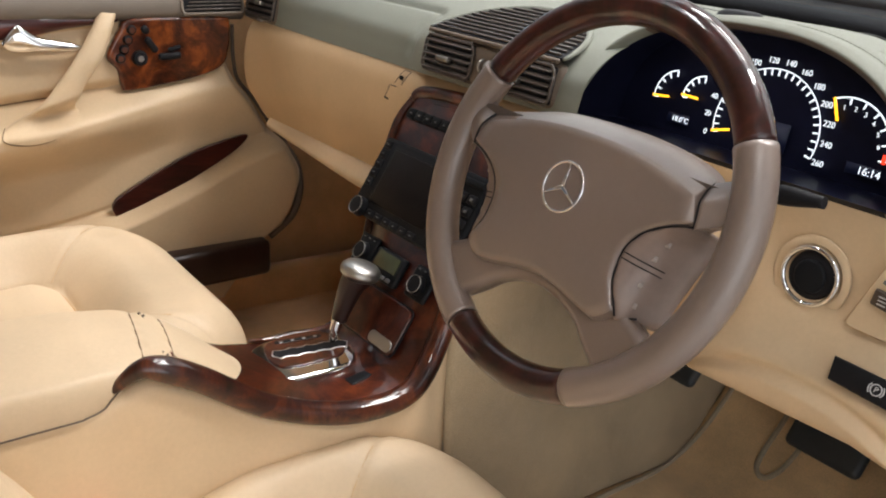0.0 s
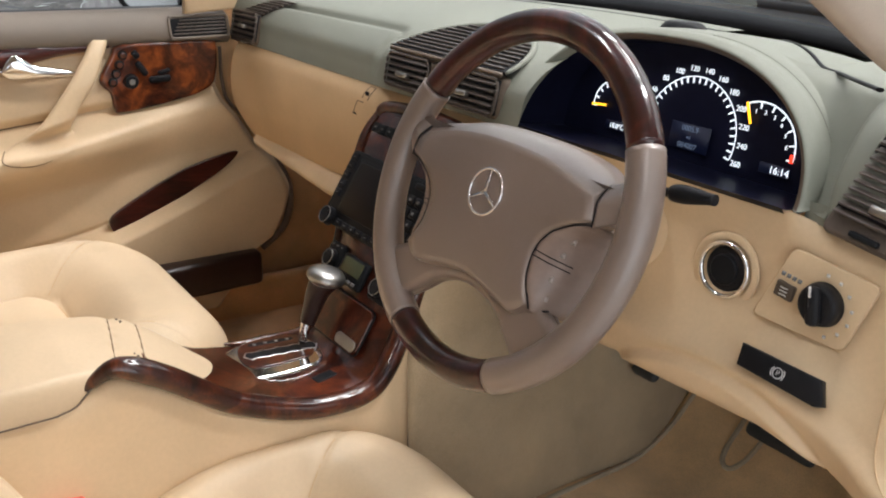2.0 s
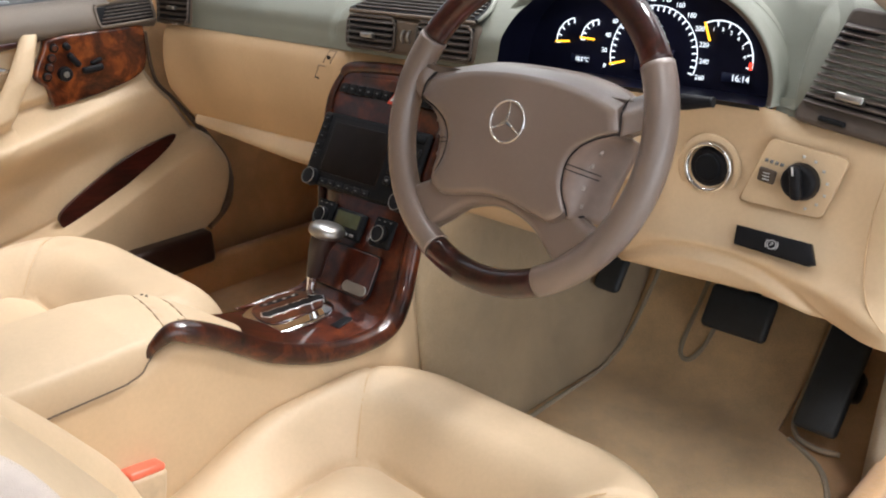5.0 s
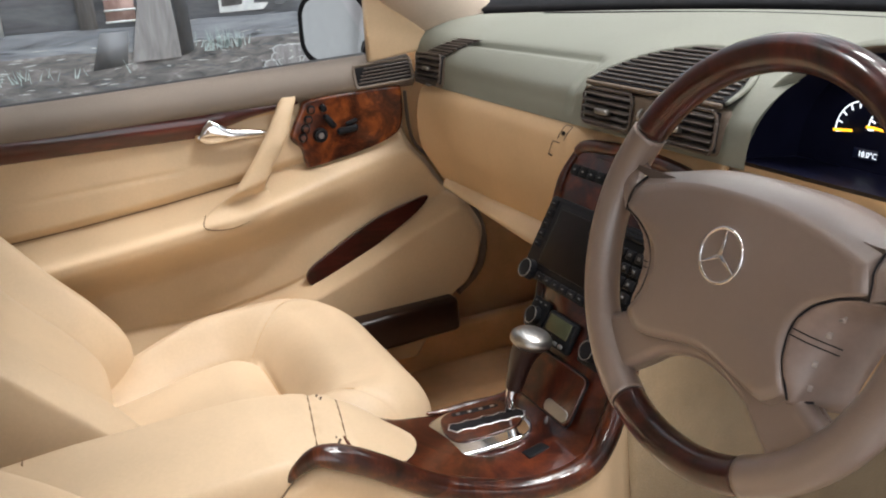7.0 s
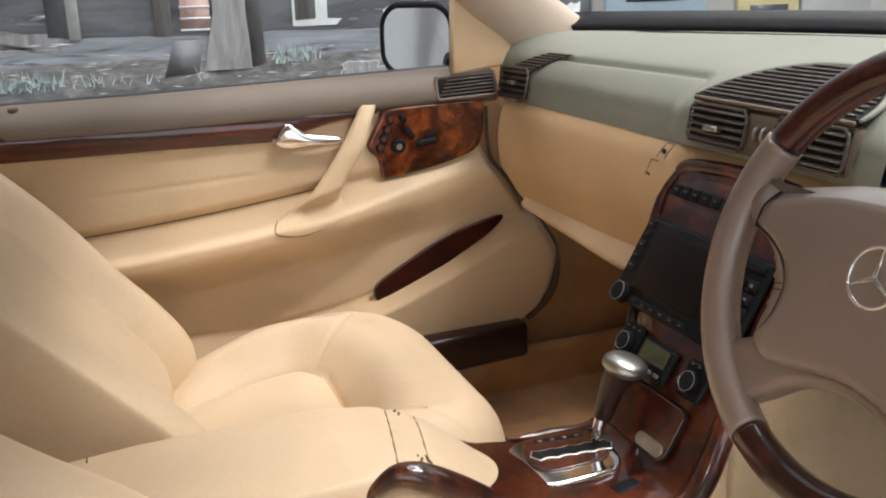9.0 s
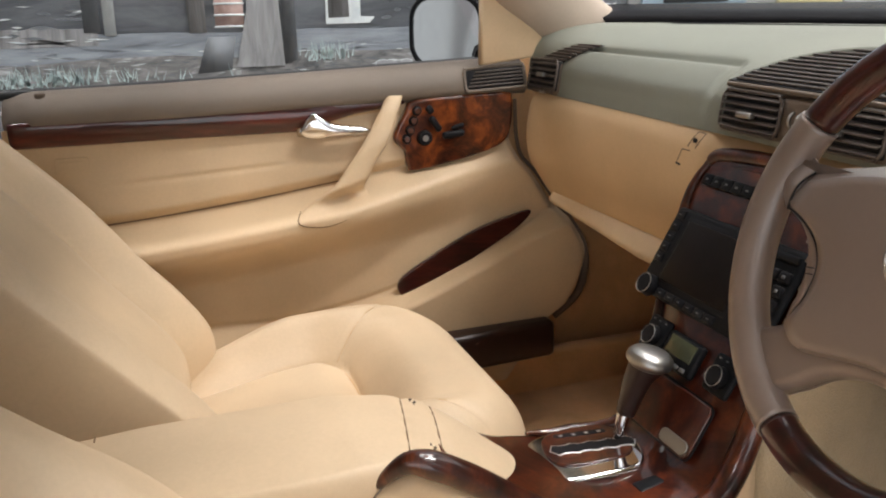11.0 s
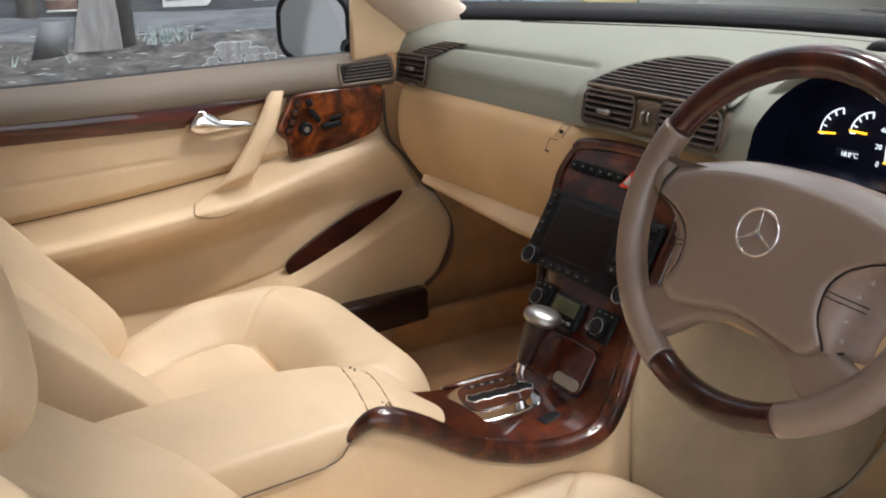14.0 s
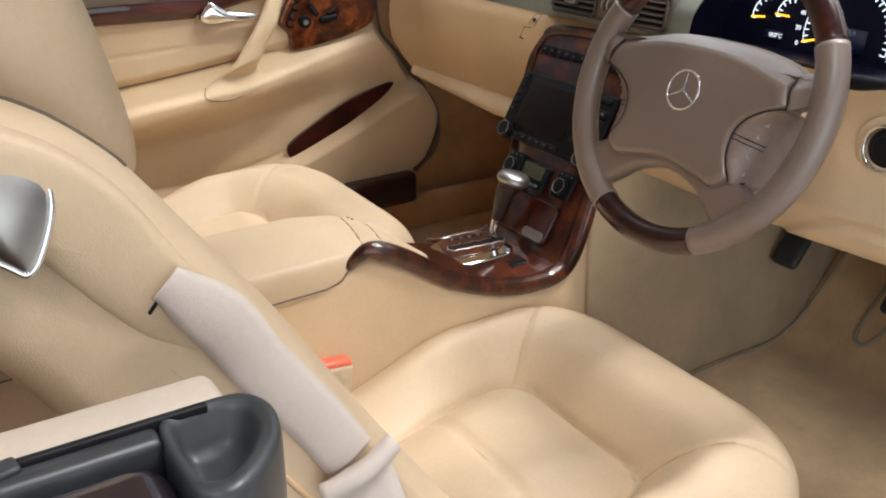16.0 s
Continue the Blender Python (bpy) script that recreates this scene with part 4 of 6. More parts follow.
def vent_pt(a, b, out=0.0):
    q = RV.inverted() @ (VB + VX * a + (VT - VB) * b)
    return RV @ Vector((q.x, q.y, out))


def vent_outline(a0, a1, b0, b1, r):
    pts = [RV.inverted() @ vent_pt(a, b) for a, b in ((a0, b0), (a1, b0), (a1, b1), (a0, b1))]
    return round_poly([(q.x, q.y) for q in pts], r)


part("vent_surround", slab(vent_outline(-0.025, 1.05, -0.12, 1.02, 0.010), 0.014, 0.005, RV @ pose(0, 0, -0.014), 3), VENTB, dash)
vo = part("side_vent", slab(vent_outline(0.0, 1.0, 0.06, 0.86, 0.006), 0.003, 0.0005, RV @ pose(0, 0, -0.0015)), BLACK, dash)
for k in range(12):
    b = 0.09 + 0.745 * k / 11
    p = (vent_pt(0.02, b) + vent_pt(0.98, b)) / 2
    part("slat", rbox(0.96 * VX.length, 0.0024, 0.013, 0.0009, m=Matrix.Translation(p) @ RV.to_3x3().to_4x4() @ pose(0, 0, 0.003, 28)), SLAT, vo)
part("tab", rbox(0.030, 0.0085, 0.012, 0.002, m=Matrix.Translation(vent_pt(0.43, 0.19, 0.010)) @ RV.to_3x3().to_4x4()), SATIN, vo, "silver vent tab")
part("vent_wheel", rbox(0.030, 0.006, 0.006, 0.002, m=Matrix.Translation(vent_pt(0.36, -0.045, 0.002)) @ RV.to_3x3().to_4x4()), DKGREY, dash)
for k in range(4):
    part("print_mark", rbox(0.004, 0.004, 0.001, 0, m=RV @ pose(-0.009 + 0.006 * k, -0.0645, 0.0065)), MARK, dash)


# driver's lower panel
def knee_pt(u, v):
    x = 0.125 + 0.645 * u
    end = step(x, 0.68, 0.775)
    p = spline([(0, 0.214, 0.857), (0, 0.2050, 0.836), (0, 0.204, 0.79), (0, 0.192, 0.745), (0, 0.172, 0.71), (0, 0.160, 0.685), (0, 0.165, 0.656), (0, 0.20, 0.642)], v)
    top = step(x, 0.13, 0.17) * (1 - step(x, 0.565, 0.60))
    p = p + Vector((0, -0.020, 0.0105)) * top * (1 - step(v, 0.0, 0.22))
    z = p.z + interp(x, [0.12, 0.34, 0.6, 0.72, 0.78], [0.0, -0.004, 0.008, -0.008, -0.012]) * step(0.8 - p.z, 0, 0.1)
    y = p.y - 0.025 * bell(x - 0.74, 0.05) * step(0.86 - p.z, 0.0, 0.08) + 0.07 * step(x, 0.745, 0.775) ** 2
    joint = curve(x, [0.36, 0.405, 0.445, 0.491, 0.542, 0.585, 0.634, 0.676, 0.72], [0.62, 0.653, 0.675, 0.690, 0.694, 0.691, 0.674, 0.646, 0.61])
    y -= 0.009 * step(joint - z, 0.0, 0.010) * step(x, 0.33, 0.40) - 0.003 * bell(joint - z + 0.003, 0.004) * step(x, 0.33, 0.40)
    y -= 0.006 * bell(z - interp(x, [0.1, 0.4, 0.6, 0.78], [0.69, 0.70, 0.705, 0.66]), 0.012)
    return (x, y, z)


part("knee_panel", sheet(knee_pt, 130, 130), TAN2, dash, "light tan leather knee panel", thick=-0.012)
part("end_cap_joint", tube([Vector(knee_pt(u, v)) + Vector((0, -0.0012, 0.0006)) for u, v in ((0.905, 0.18), (0.895, 0.34), (0.905, 0.5), (0.93, 0.64), (0.965, 0.74))], 0.0009, 40, 5), TAN, dash)
part("knee_underside", sheet(lambda u, v: (0.14 + 0.60 * u, 0.195 + 0.5 * v, 0.652 - 0.03 * v), 8, 8), RUBBER, dash, thick=-0.01)
part("stack_side_fill", rbox(0.10, 0.26, 0.11, 0.02, m=pose(0.155, 0.325, 0.785)), TAN, dash)

FR = plane_frame((0.505, 0.199, 0.785), (1, 0, 0), (0, 0.06, 1))
part("ignition_bezel", ring(0.0282, 0.0027, 48, 10, m=FR @ pose(0, 0, 0.003)), CHROME, dash, "chrome start button ring")
part("start_button", disc(0.027, 0.023, 0.010, 40, FR @ pose(0, 0, -0.008), 0.004), BLACK, dash, "black round start button")
part("start_cap", disc(0.017, 0.016, 0.004, 32, FR @ pose(0, 0, 0.001), 0.002), DKGREY, dash)
part("ignition_dish", ring(0.0355, 0.005, 48, 8, flat=0.18, m=FR @ pose(0, 0, -0.0005)), TAN2, dash)
LS = plane_frame((0.612, 0.194, 0.787), (1, 0.03, -0.06), (0, 0.1, 1))
PLATE = round_poly([(-0.034, 0.045), (0.055, 0.040), (0.036, -0.031), (-0.060, -0.034)], 0.009)
part("switch_plate", slab(PLATE, 0.0035, 0.001, LS @ pose(0, 0, -0.002)), TAN2, dash)
part("plate_seam", tube([tuple(LS @ Vector((1.015 * a, 1.02 * b, 0.0002))) for a, b in PLATE + PLATE[:1]], 0.0004, 120, 5), TAN, dash)
part("fog_switch", rbox(0.020, 0.016, 0.006, 0.002, m=LS @ pose(-0.030, 0.003, 0.006, 0, 0, -6)), plain("brown_switch", (0.07, 0.05, 0.035), 0.4), dash)
for k in range(3):
    part("print_mark", rbox(0.008, 0.0012, 0.0006, 0, m=LS @ pose(-0.030, -0.001 + 0.0035 * k, 0.0093)), WHITE, dash)
lsw = part("light_switch", disc(0.0212, 0.0185, 0.014, 40, LS @ pose(0.008, 0.005, 0.004), 0.004), BLACK, dash, "black rotary light switch")
part("light_switch_grip", rbox(0.013, 0.037, 0.012, 0.005, 3, LS @ pose(0.008, 0.005, 0.021, 0, 0, 12)), BLACK, lsw)
part("light_switch_mark", rbox(0.0022, 0.010, 0.001, 0, m=LS @ pose(0.0045, 0.0185, 0.0275, 0, 0, 12)), WHITE, lsw)
for k in range(7):
    a = radians(-70 + 27 * k)
    part("print_mark", rbox(0.003, 0.003, 0.0008, 0, m=LS @ pose(0.008 + 0.029 * math.cos(a), 0.004 + 0.029 * math.sin(a), 0.0052)), WHITE, dash)
PB = plane_frame((0.611, 0.168, 0.719), (1, 0.0, -0.02), (0, 0.45, 1))
pbk = part("parking_brake_release", slab([(-0.046, 0.012), (-0.043, -0.010), (0.042, -0.013), (0.050, -0.009), (0.040, 0.012)], 0.010, 0.002, PB @ pose(0, 0, 0.004)), BLACK, dash, "black parking brake release handle")
part("brake_symbol", ring(0.0050, 0.0006, 28, 5, m=PB @ pose(0.0, 0.0, 0.0145)), WHITE, pbk)
for a0 in (50, 230):
    part("brake_symbol", ring(0.0070, 0.0006, 14, 5, a0, a0 + 80, m=PB @ pose(0.0, 0.0, 0.0145)), WHITE, pbk)
words("brake_letter", "P", 0.0072, WHITE, PB @ pose(0, 0, 0.0145), pbk)

# hood over the dials
HC, HZ = 0.362, 0.860


def arch(c, s, w, h):
    """The outline of the hood: full on the inner side, falling straighter on the outer."""
    e, f = (0.95, 0.95) if c > 0 else (0.72, 0.8)
    return HC + w * math.copysign(abs(c) ** e, c), HZ + h * max(s, 0.0) ** f


def hood_pt(u, v):
    a = math.pi * (1 - u)
    c, s = math.cos(a), math.sin(a)
    front_y = 0.190 + 0.060 * s
    if v < 0.3:
        k = v / 0.3
        ww, hh, y = 0.203 + 0.013 * math.sin(k * math.pi / 2), 0.134 + 0.013 * k, front_y + 0.010 * (1 - math.sin(k * math.pi))
    else:
        k = (v - 0.3) / 0.7
        ww, hh, y = 0.216 + 0.02 * k, 0.147 - 0.026 * k * k, front_y + 0.010 + (0.50 - front_y) * k
    x, z = arch(c, s, ww, hh)
    z -= 0.0025 * bell(v - 0.36, 0.012)
    return (x, y, max(z, 0.869) if c > 0 else z)


part("instrument_hood", sheet(hood_pt, 80, 60), OLIVE, dash, "olive vinyl hood over the dials")
part("hood_lip", sheet(lambda u, v: Vector(hood_pt(0.30 + 0.69 * u, 0.16 * v)) + Vector((0, -0.0012, -0.0004)), 70, 10), BROWN, dash, "brown inner lip of the hood")


def bridge_pt(u, v):
    """The pad that runs from the hood's outer side to the outer vent."""
    a = Vector(hood_pt(0.635 + 0.365 * v, 0.44 - 0.12 * v))
    b = spline([(0.585, 0.310, 0.984), (0.622, 0.262, 0.983), (0.628, 0.232, 0.962), (0.613, 0.214, 0.915), (0.600, 0.203, 0.866)], v)
    p = a + (b - a) * u
    return p + Vector((-0.003, 0.006, -0.008)) * (4 * u * (1 - u)) * math.sin(math.pi * min(1, 0.15 + v))


part("hood_side", sheet(bridge_pt, 30, 60), OLIVE, dash)
part("hood_foot", sheet(lambda u, v: (0.574 + 0.034 * u, 0.2085, 0.878 - 0.020 * v), 6, 4), OLIVE, dash)
part("pad_seam", tube([Vector(bridge_pt(0.80 + 0.10 * k / 8, 0.40 + 0.60 * k / 8)) + Vector((0, -0.0004, 0.0004)) for k in range(9)], 0.0008, 40, 5), THREAD, dash)


HOODPTS = [hood_pt(0.4 + 0.006 * a, 0.3 + 0.014 * b) for a in range(91) for b in range(50)]


def hood_z(x, y):
    """The height of the hood's back over a point of the plan."""
    return min(HOODPTS, key=lambda q: (q[0] - x) ** 2 + (q[1] - y) ** 2)[2]


part("defroster_slot", tube([(x, y, max(hood_z(x, y), 0.9838) + 0.0012) for x, y in ((0.370, 0.430), (0.41, 0.397), (0.45, 0.365), (0.485, 0.337), (0.52, 0.310), (0.56, 0.277), (0.60, 0.246))], lambda t: 0.0016 + 0.0022 * t, 60, 8, flat=0.6), BLACK, dash)
# stitching behind the edge of the hood
for k in range(60):
    a = 0.52 + 0.46 * k / 60
    p, q = Vector(hood_pt(a, 0.37)), Vector(hood_pt(a + 0.0045, 0.37))
    part("stitch", tube([p, (p + q) / 2 + Vector((0, 0, 0.0004)), q], 0.0007, 3, 5), THREAD, dash)


def hood_in_pt(u, v):
    a = math.pi * (1 - u)
    c, s = math.cos(a), math.sin(a)
    k = 1 - 0.05 * v
    x, z = arch(c, s, 0.204 * k, 0.135 * k)
    return (x, 0.199 + 0.060 * s + (0.274 + 0.020 * s - 0.199 - 0.060 * s) * v, z)


part("dial_tunnel", sheet(hood_in_pt, 48, 10), DIAL, dash)
part("hood_floor", sheet(lambda u, v: (HC - 0.204 + 0.408 * u, 0.188 + 0.095 * v, 0.8685 - 0.008 * v), 6, 5), DIAL, dash)
part("hood_sill", sheet(lambda u, v: (HC - 0.200 + 0.400 * u, 0.187 + 0.014 * v, 0.8695 - 0.014 * v), 12, 4), BLACK, dash)
face_o = [(x - HC, z - HZ) for x, z in (arch(math.cos(math.pi * i / 36), math.sin(math.pi * i / 36), 0.197, 0.132) for i in range(37))]
cl = part("instrument_panel", slab(face_o, 0.004, 0, plane_frame((HC, 0.2765, HZ + 0.001), (1, 0, 0), (0, 0.12, 1))), DIAL, dash, "black dial panel")
CF = plane_frame((0.362, 0.2700, 0.858), (1, 0, 0), (0, 0.12, 1))


def dial(cx, cy, r, a0, a1, ticks, needle, width=0.0018):
    part("dial_arc", ring(r, width * 0.5, 48, 5, a0, a1, 0.3, CF @ pose(cx, cy, 0.002)), LIT, cl)
    for k in range(ticks):
        a = radians(a0 + (a1 - a0) * k / (ticks - 1))
        part("dial_tick", rbox(0.0016, 0.006, 0.0008, 0, m=CF @ pose(cx + (r - 0.004) * math.sin(a), cy + (r - 0.004) * math.cos(a), 0.0025, 0, 0, -math.degrees(a))), LIT, cl)
    a = radians(needle)
    part("needle", rbox(0.0026, 0.024, 0.001, 0, m=CF @ pose(cx + (r - 0.011) * math.sin(a), cy + (r - 0.011) * math.cos(a), 0.004, 0, 0, -needle)), LITY, cl, "amber needle")


SX, SY, SR = 0.012, 0.037, 0.064
dial(SX, SY, SR, -106, 106, 27, -105, 0.0014)
for k in range(14):
    a = radians(-106 + 212 * k / 13)
    words("speed_number", str(20 * k), 0.0088, LIT, CF @ pose(SX + (SR + 0.010) * math.sin(a), SY + (SR + 0.0085) * math.cos(a), 0.0025), cl)
dial(-0.112, 0.045, 0.031, -98, -8, 5, -95)
dial(-0.076, 0.050, 0.026, -95, 0, 5, -88)
dial(0.101, 0.040, 0.0486, -24, 96, 7, -24)
part("rev_limit", rbox(0.004, 0.009, 0.001, 0, m=CF @ pose(0.148, 0.038, 0.003)), LITR, cl)
for k, ch in enumerate("123456"):
    a = radians(-12 + 18 * k)
    words("rev_number", ch, 0.007, LIT, CF @ pose(0.101 + 0.0385 * math.sin(a), 0.040 + 0.0385 * math.cos(a), 0.0025), cl)
part("clock_display", rbox(0.036, 0.011, 0.001, 0, m=CF @ pose(0.130, 0.022, 0.0012)), LITB, cl)
words("clock_digits", "16:14", 0.011, LIT, CF @ pose(0.137, 0.0215, 0.0025), cl)
part("temperature_display", rbox(0.030, 0.011, 0.001, 0, m=CF @ pose(-0.101, 0.022, 0.0012)), LITB, cl)
words("temperature_digits", "18.0\u00b0C", 0.0085, LIT, CF @ pose(-0.097, 0.0215, 0.0025), cl)
part("trip_display", rbox(0.056, 0.030, 0.001, 0, m=CF @ pose(SX + 0.002, 0.032, 0.0012)), LITB, cl)
DIMLIT = glowing("display_digits", (0.3, 0.4, 0.6), 0.18)
for k, tx in enumerate(("0005.9", "mi", "084007")):
    words("trip_digits", tx, 0.009 if k != 1 else 0.006, DIMLIT, CF @ pose(SX + 0.002, 0.0415 - 0.0098 * k, 0.0025), cl)
# column shroud and stalks
part("column_shroud", tube([(0.37, 0.225, 0.785), (0.37, 0.14, 0.81), (0.37, 0.045, 0.835)], lambda t: 0.052 - 0.006 * t, 16, 28), TAN2, dash, "beige steering column shroud")
part("stalk", tube([(0.42, 0.09, 0.866), (0.47, 0.090, 0.876), (0.515, 0.091, 0.883)], 0.0045, 8, 10), BLACK, dash)
part("stalk_tip", tube([(0.508, 0.091, 0.882), (0.528, 0.091, 0.885), (0.556, 0.092, 0.888)], lambda t: 0.0055 + 0.0035 * math.sin(math.pi * min(1.0, 0.15 + t)), 10, 12), BLACK, dash)
part("stalk", tube([(0.33, 0.085, 0.845), (0.28, 0.085, 0.853), (0.245, 0.086, 0.858)], 0.008, 8, 10), BLACK, dash)


# ---------------------------------------------------------------- steering wheel
TAU = radians(19.6)
WF = plane_frame((0.368, 0.0, 0.85), (1, 0, 0), (0, math.sin(TAU), math.cos(TAU)))
wheel = thing("steering_wheel", "taupe leather and walnut four-spoke steering wheel", "steering wheel")
RR, RT = 0.1775, 0.0165
part("wood_rim", ring(RR, RT, 72, 16, -60.7, 60.7, m=WF), WOODX, wheel, "dark walnut upper rim")
part("wood_rim", ring(RR, RT, 36, 16, 154.5, 205.5, m=WF), WOODX, wheel, "dark walnut lower rim")
part("leather_rim", ring(RR, RT + 0.0012, 56, 16, 60.9, 154.3, m=WF), TAUPE, wheel)
part("leather_rim", ring(RR, RT + 0.0012, 56, 16, 205.7, 299.1, m=WF), TAUPE, wheel)

PAD_SIDE = [(0.05, 0.0725), (0.09, 0.066), (0.128, 0.053), (0.1335, 0.046), (0.1390, 0.022), (0.1395, 0.011), (0.118, 0.003), (0.099, -0.008), (0.088, -0.022), (0.085, -0.037), (0.087, -0.055), (0.095, -0.072), (0.099, -0.082), (0.082, -0.096), (0.06, -0.094)]
FACE_SIDE = [(0.05, 0.053), (0.088, 0.047), (0.124, 0.036), (0.131, 0.031), (0.1372, 0.019), (0.1368, 0.013), (0.117, 0.005), (0.0975, -0.0072), (0.0865, -0.022), (0.0835, -0.037), (0.0855, -0.055), (0.093, -0.071), (0.096, -0.080), (0.080, -0.092), (0.058, -0.089)]


def both_sides(side, top, foot):
    """A symmetric outline from its right-hand side, top and foot."""
    return [(0.0, top)] + side + [(0.0, foot)] + [(-x, y) for x, y in reversed(side)]


PAD, FACE = both_sides(PAD_SIDE, 0.074, -0.084), both_sides(FACE_SIDE, 0.055, -0.079)


def pad_ring(k):
    return smooth_outline([(k * a, k * b + (1 - k) * -0.005) for a, b in PAD], 128)


def dome(outline, levels, cx=0.0, cy=0.0):
    """A cushion raised over an outline: levels of (scale, height)."""
    n = len(outline)
    bm = bmesh.new()
    rows = [[bm.verts.new((cx + s * (x - cx), cy + s * (y - cy), h)) for x, y in outline] for s, h in levels]
    for a, b in zip(rows, rows[1:]):
        for i in range(n):
            bm.faces.new((a[i], a[(i + 1) % n], b[(i + 1) % n], b[i])).smooth = True
    top = bm.verts.new((cx, cy, levels[-1][1] + 0.0005))
    for i in range(n):
        bm.faces.new((rows[-1][i], rows[-1][(i + 1) % n], top)).smooth = True
    bmesh.ops.recalc_face_normals(bm, faces=bm.faces)
    return bm


SPIDER = [(-0.174, 0.052), (-0.150, 0.046), (-0.10, 0.044), (0.0, 0.046), (0.10, 0.044), (0.150, 0.046), (0.174, 0.052), (0.180, 0.044), (0.166, 0.026), (0.138, 0.012), (0.118, -0.012), (0.104, -0.045), (0.106, -0.078), (0.142, -0.100), (0.136, -0.125), (0.112, -0.146), (0.080, -0.128), (0.048, -0.104), (0.0, -0.093), (-0.048, -0.104), (-0.080, -0.128), (-0.112, -0.146), (-0.136, -0.125), (-0.142, -0.100), (-0.106, -0.078), (-0.104, -0.045), (-0.118, -0.012), (-0.138, 0.012), (-0.166, 0.026), (-0.184, 0.052)]
spider = smooth_outline(SPIDER, 168)
part("spokes", joined(slab(spider, 0.019, 0.0085, pose(0, 0, -0.014), 4), slab([(x, y) for x, y in spider], 0.006, 0, pose(0, 0, -0.018))), TAUPE, wheel, "taupe leather covered spokes", m=WF)


def cover():
    """The airbag cover: a flat face, a broad bevel above it and narrow ones at its sides."""
    bm = bmesh.new()
    a, b = pad_ring(1), smooth_outline(FACE, 128)
    mixed = [[(p[0] + (q[0] - p[0]) * k, p[1] + (q[1] - p[1]) * k) for p, q in zip(a, b)] for k in (0.0, 0.0, 0.06, 0.5, 0.92, 1.0)]
    heights = (-0.014, -0.002, 0.0015, 0.0085, 0.0145, 0.0155)
    rings = [(o, h) for o, h in zip(mixed, heights)] + [([(s * x, s * y - 0.012 * (1 - s)) for x, y in b], h) for s, h in ((0.9, 0.0162), (0.6, 0.0171), (0.25, 0.0175))]
    rows = [[bm.verts.new((x, y, h - roll * step(a[i][1], 0.045, 0.066))) for i, (x, y) in enumerate(o)] for (o, h), roll in zip(rings, (0.034, 0.028, 0.021, 0.008, 0.0012, 0, 0, 0, 0))]
    for r0, r1 in zip(rows, rows[1:]):
        for i in range(128):
            bm.faces.new((r0[i], r0[(i + 1) % 128], r1[(i + 1) % 128], r1[i])).smooth = True
    bm.faces.new(rows[-1]).smooth = True
    bmesh.ops.recalc_face_normals(bm, faces=bm.faces)
    return bm


pad = part("airbag_pad", cover(), TAUPE, wheel, "taupe leather airbag cover", m=WF)
emb = part("emblem_ring", ring(0.0235, 0.0016, 48, 8, m=WF @ pose(-0.001, 0.002, 0.0184)), CHROME, pad, "chrome ring emblem")
for k in range(3):
    part("emblem_bar", slab([(-0.0022, 0.0), (0.0022, 0.0), (0.0006, 0.0228), (-0.0006, 0.0228)], 0.002, 0.0006, WF @ pose(-0.001, 0.002, 0.0178, 0, 0, -120 * k)), CHROME, pad)
PRINT = plain("wheel_print", (0.36, 0.31, 0.28), 0.5)
CTLP = plain("control_plastic", (0.235, 0.175, 0.148), 0.32)


def control_pt(sx, u, v):
    """The button pad that slopes from the airbag cover's side down towards the rim."""
    y = 0.0085 - 0.0945 * v
    xi = interp(y, [-0.086, -0.082, -0.072, -0.055, -0.037, -0.022, -0.008, 0.003, 0.009], [0.0965, 0.0995, 0.0955, 0.0875, 0.0855, 0.0885, 0.0995, 0.118, 0.137])
    xo = interp(y, [-0.086, -0.077, -0.056, -0.03, 0.0, 0.009], [0.114, 0.120, 0.124, 0.131, 0.140, 0.141])
    return Vector((sx * (xi + (xo - xi) * u), y, 0.0148 - 0.006 * step(v, 0.75, 1.0) - 0.050 * u * u))


def tongue_pt(sx, u, v):
    """The upper spoke's skin, level with the cover at its split and sinking into the rim."""
    a = spline([(0.1412, 0.009, 0.0143), (0.1402, 0.022, 0.0155), (0.1378, 0.031, 0.0150), (0.1358, 0.042, 0.0078), (0.1342, 0.050, 0.0)], v)
    b = spline([(0.1645, 0.022, 0.004), (0.1640, 0.031, 0.008), (0.1620, 0.040, 0.008), (0.1585, 0.050, 0.005), (0.155, 0.060, -0.004)], v)
    q = a + (b - a) * u
    return Vector((sx * q.x, q.y, q.z))


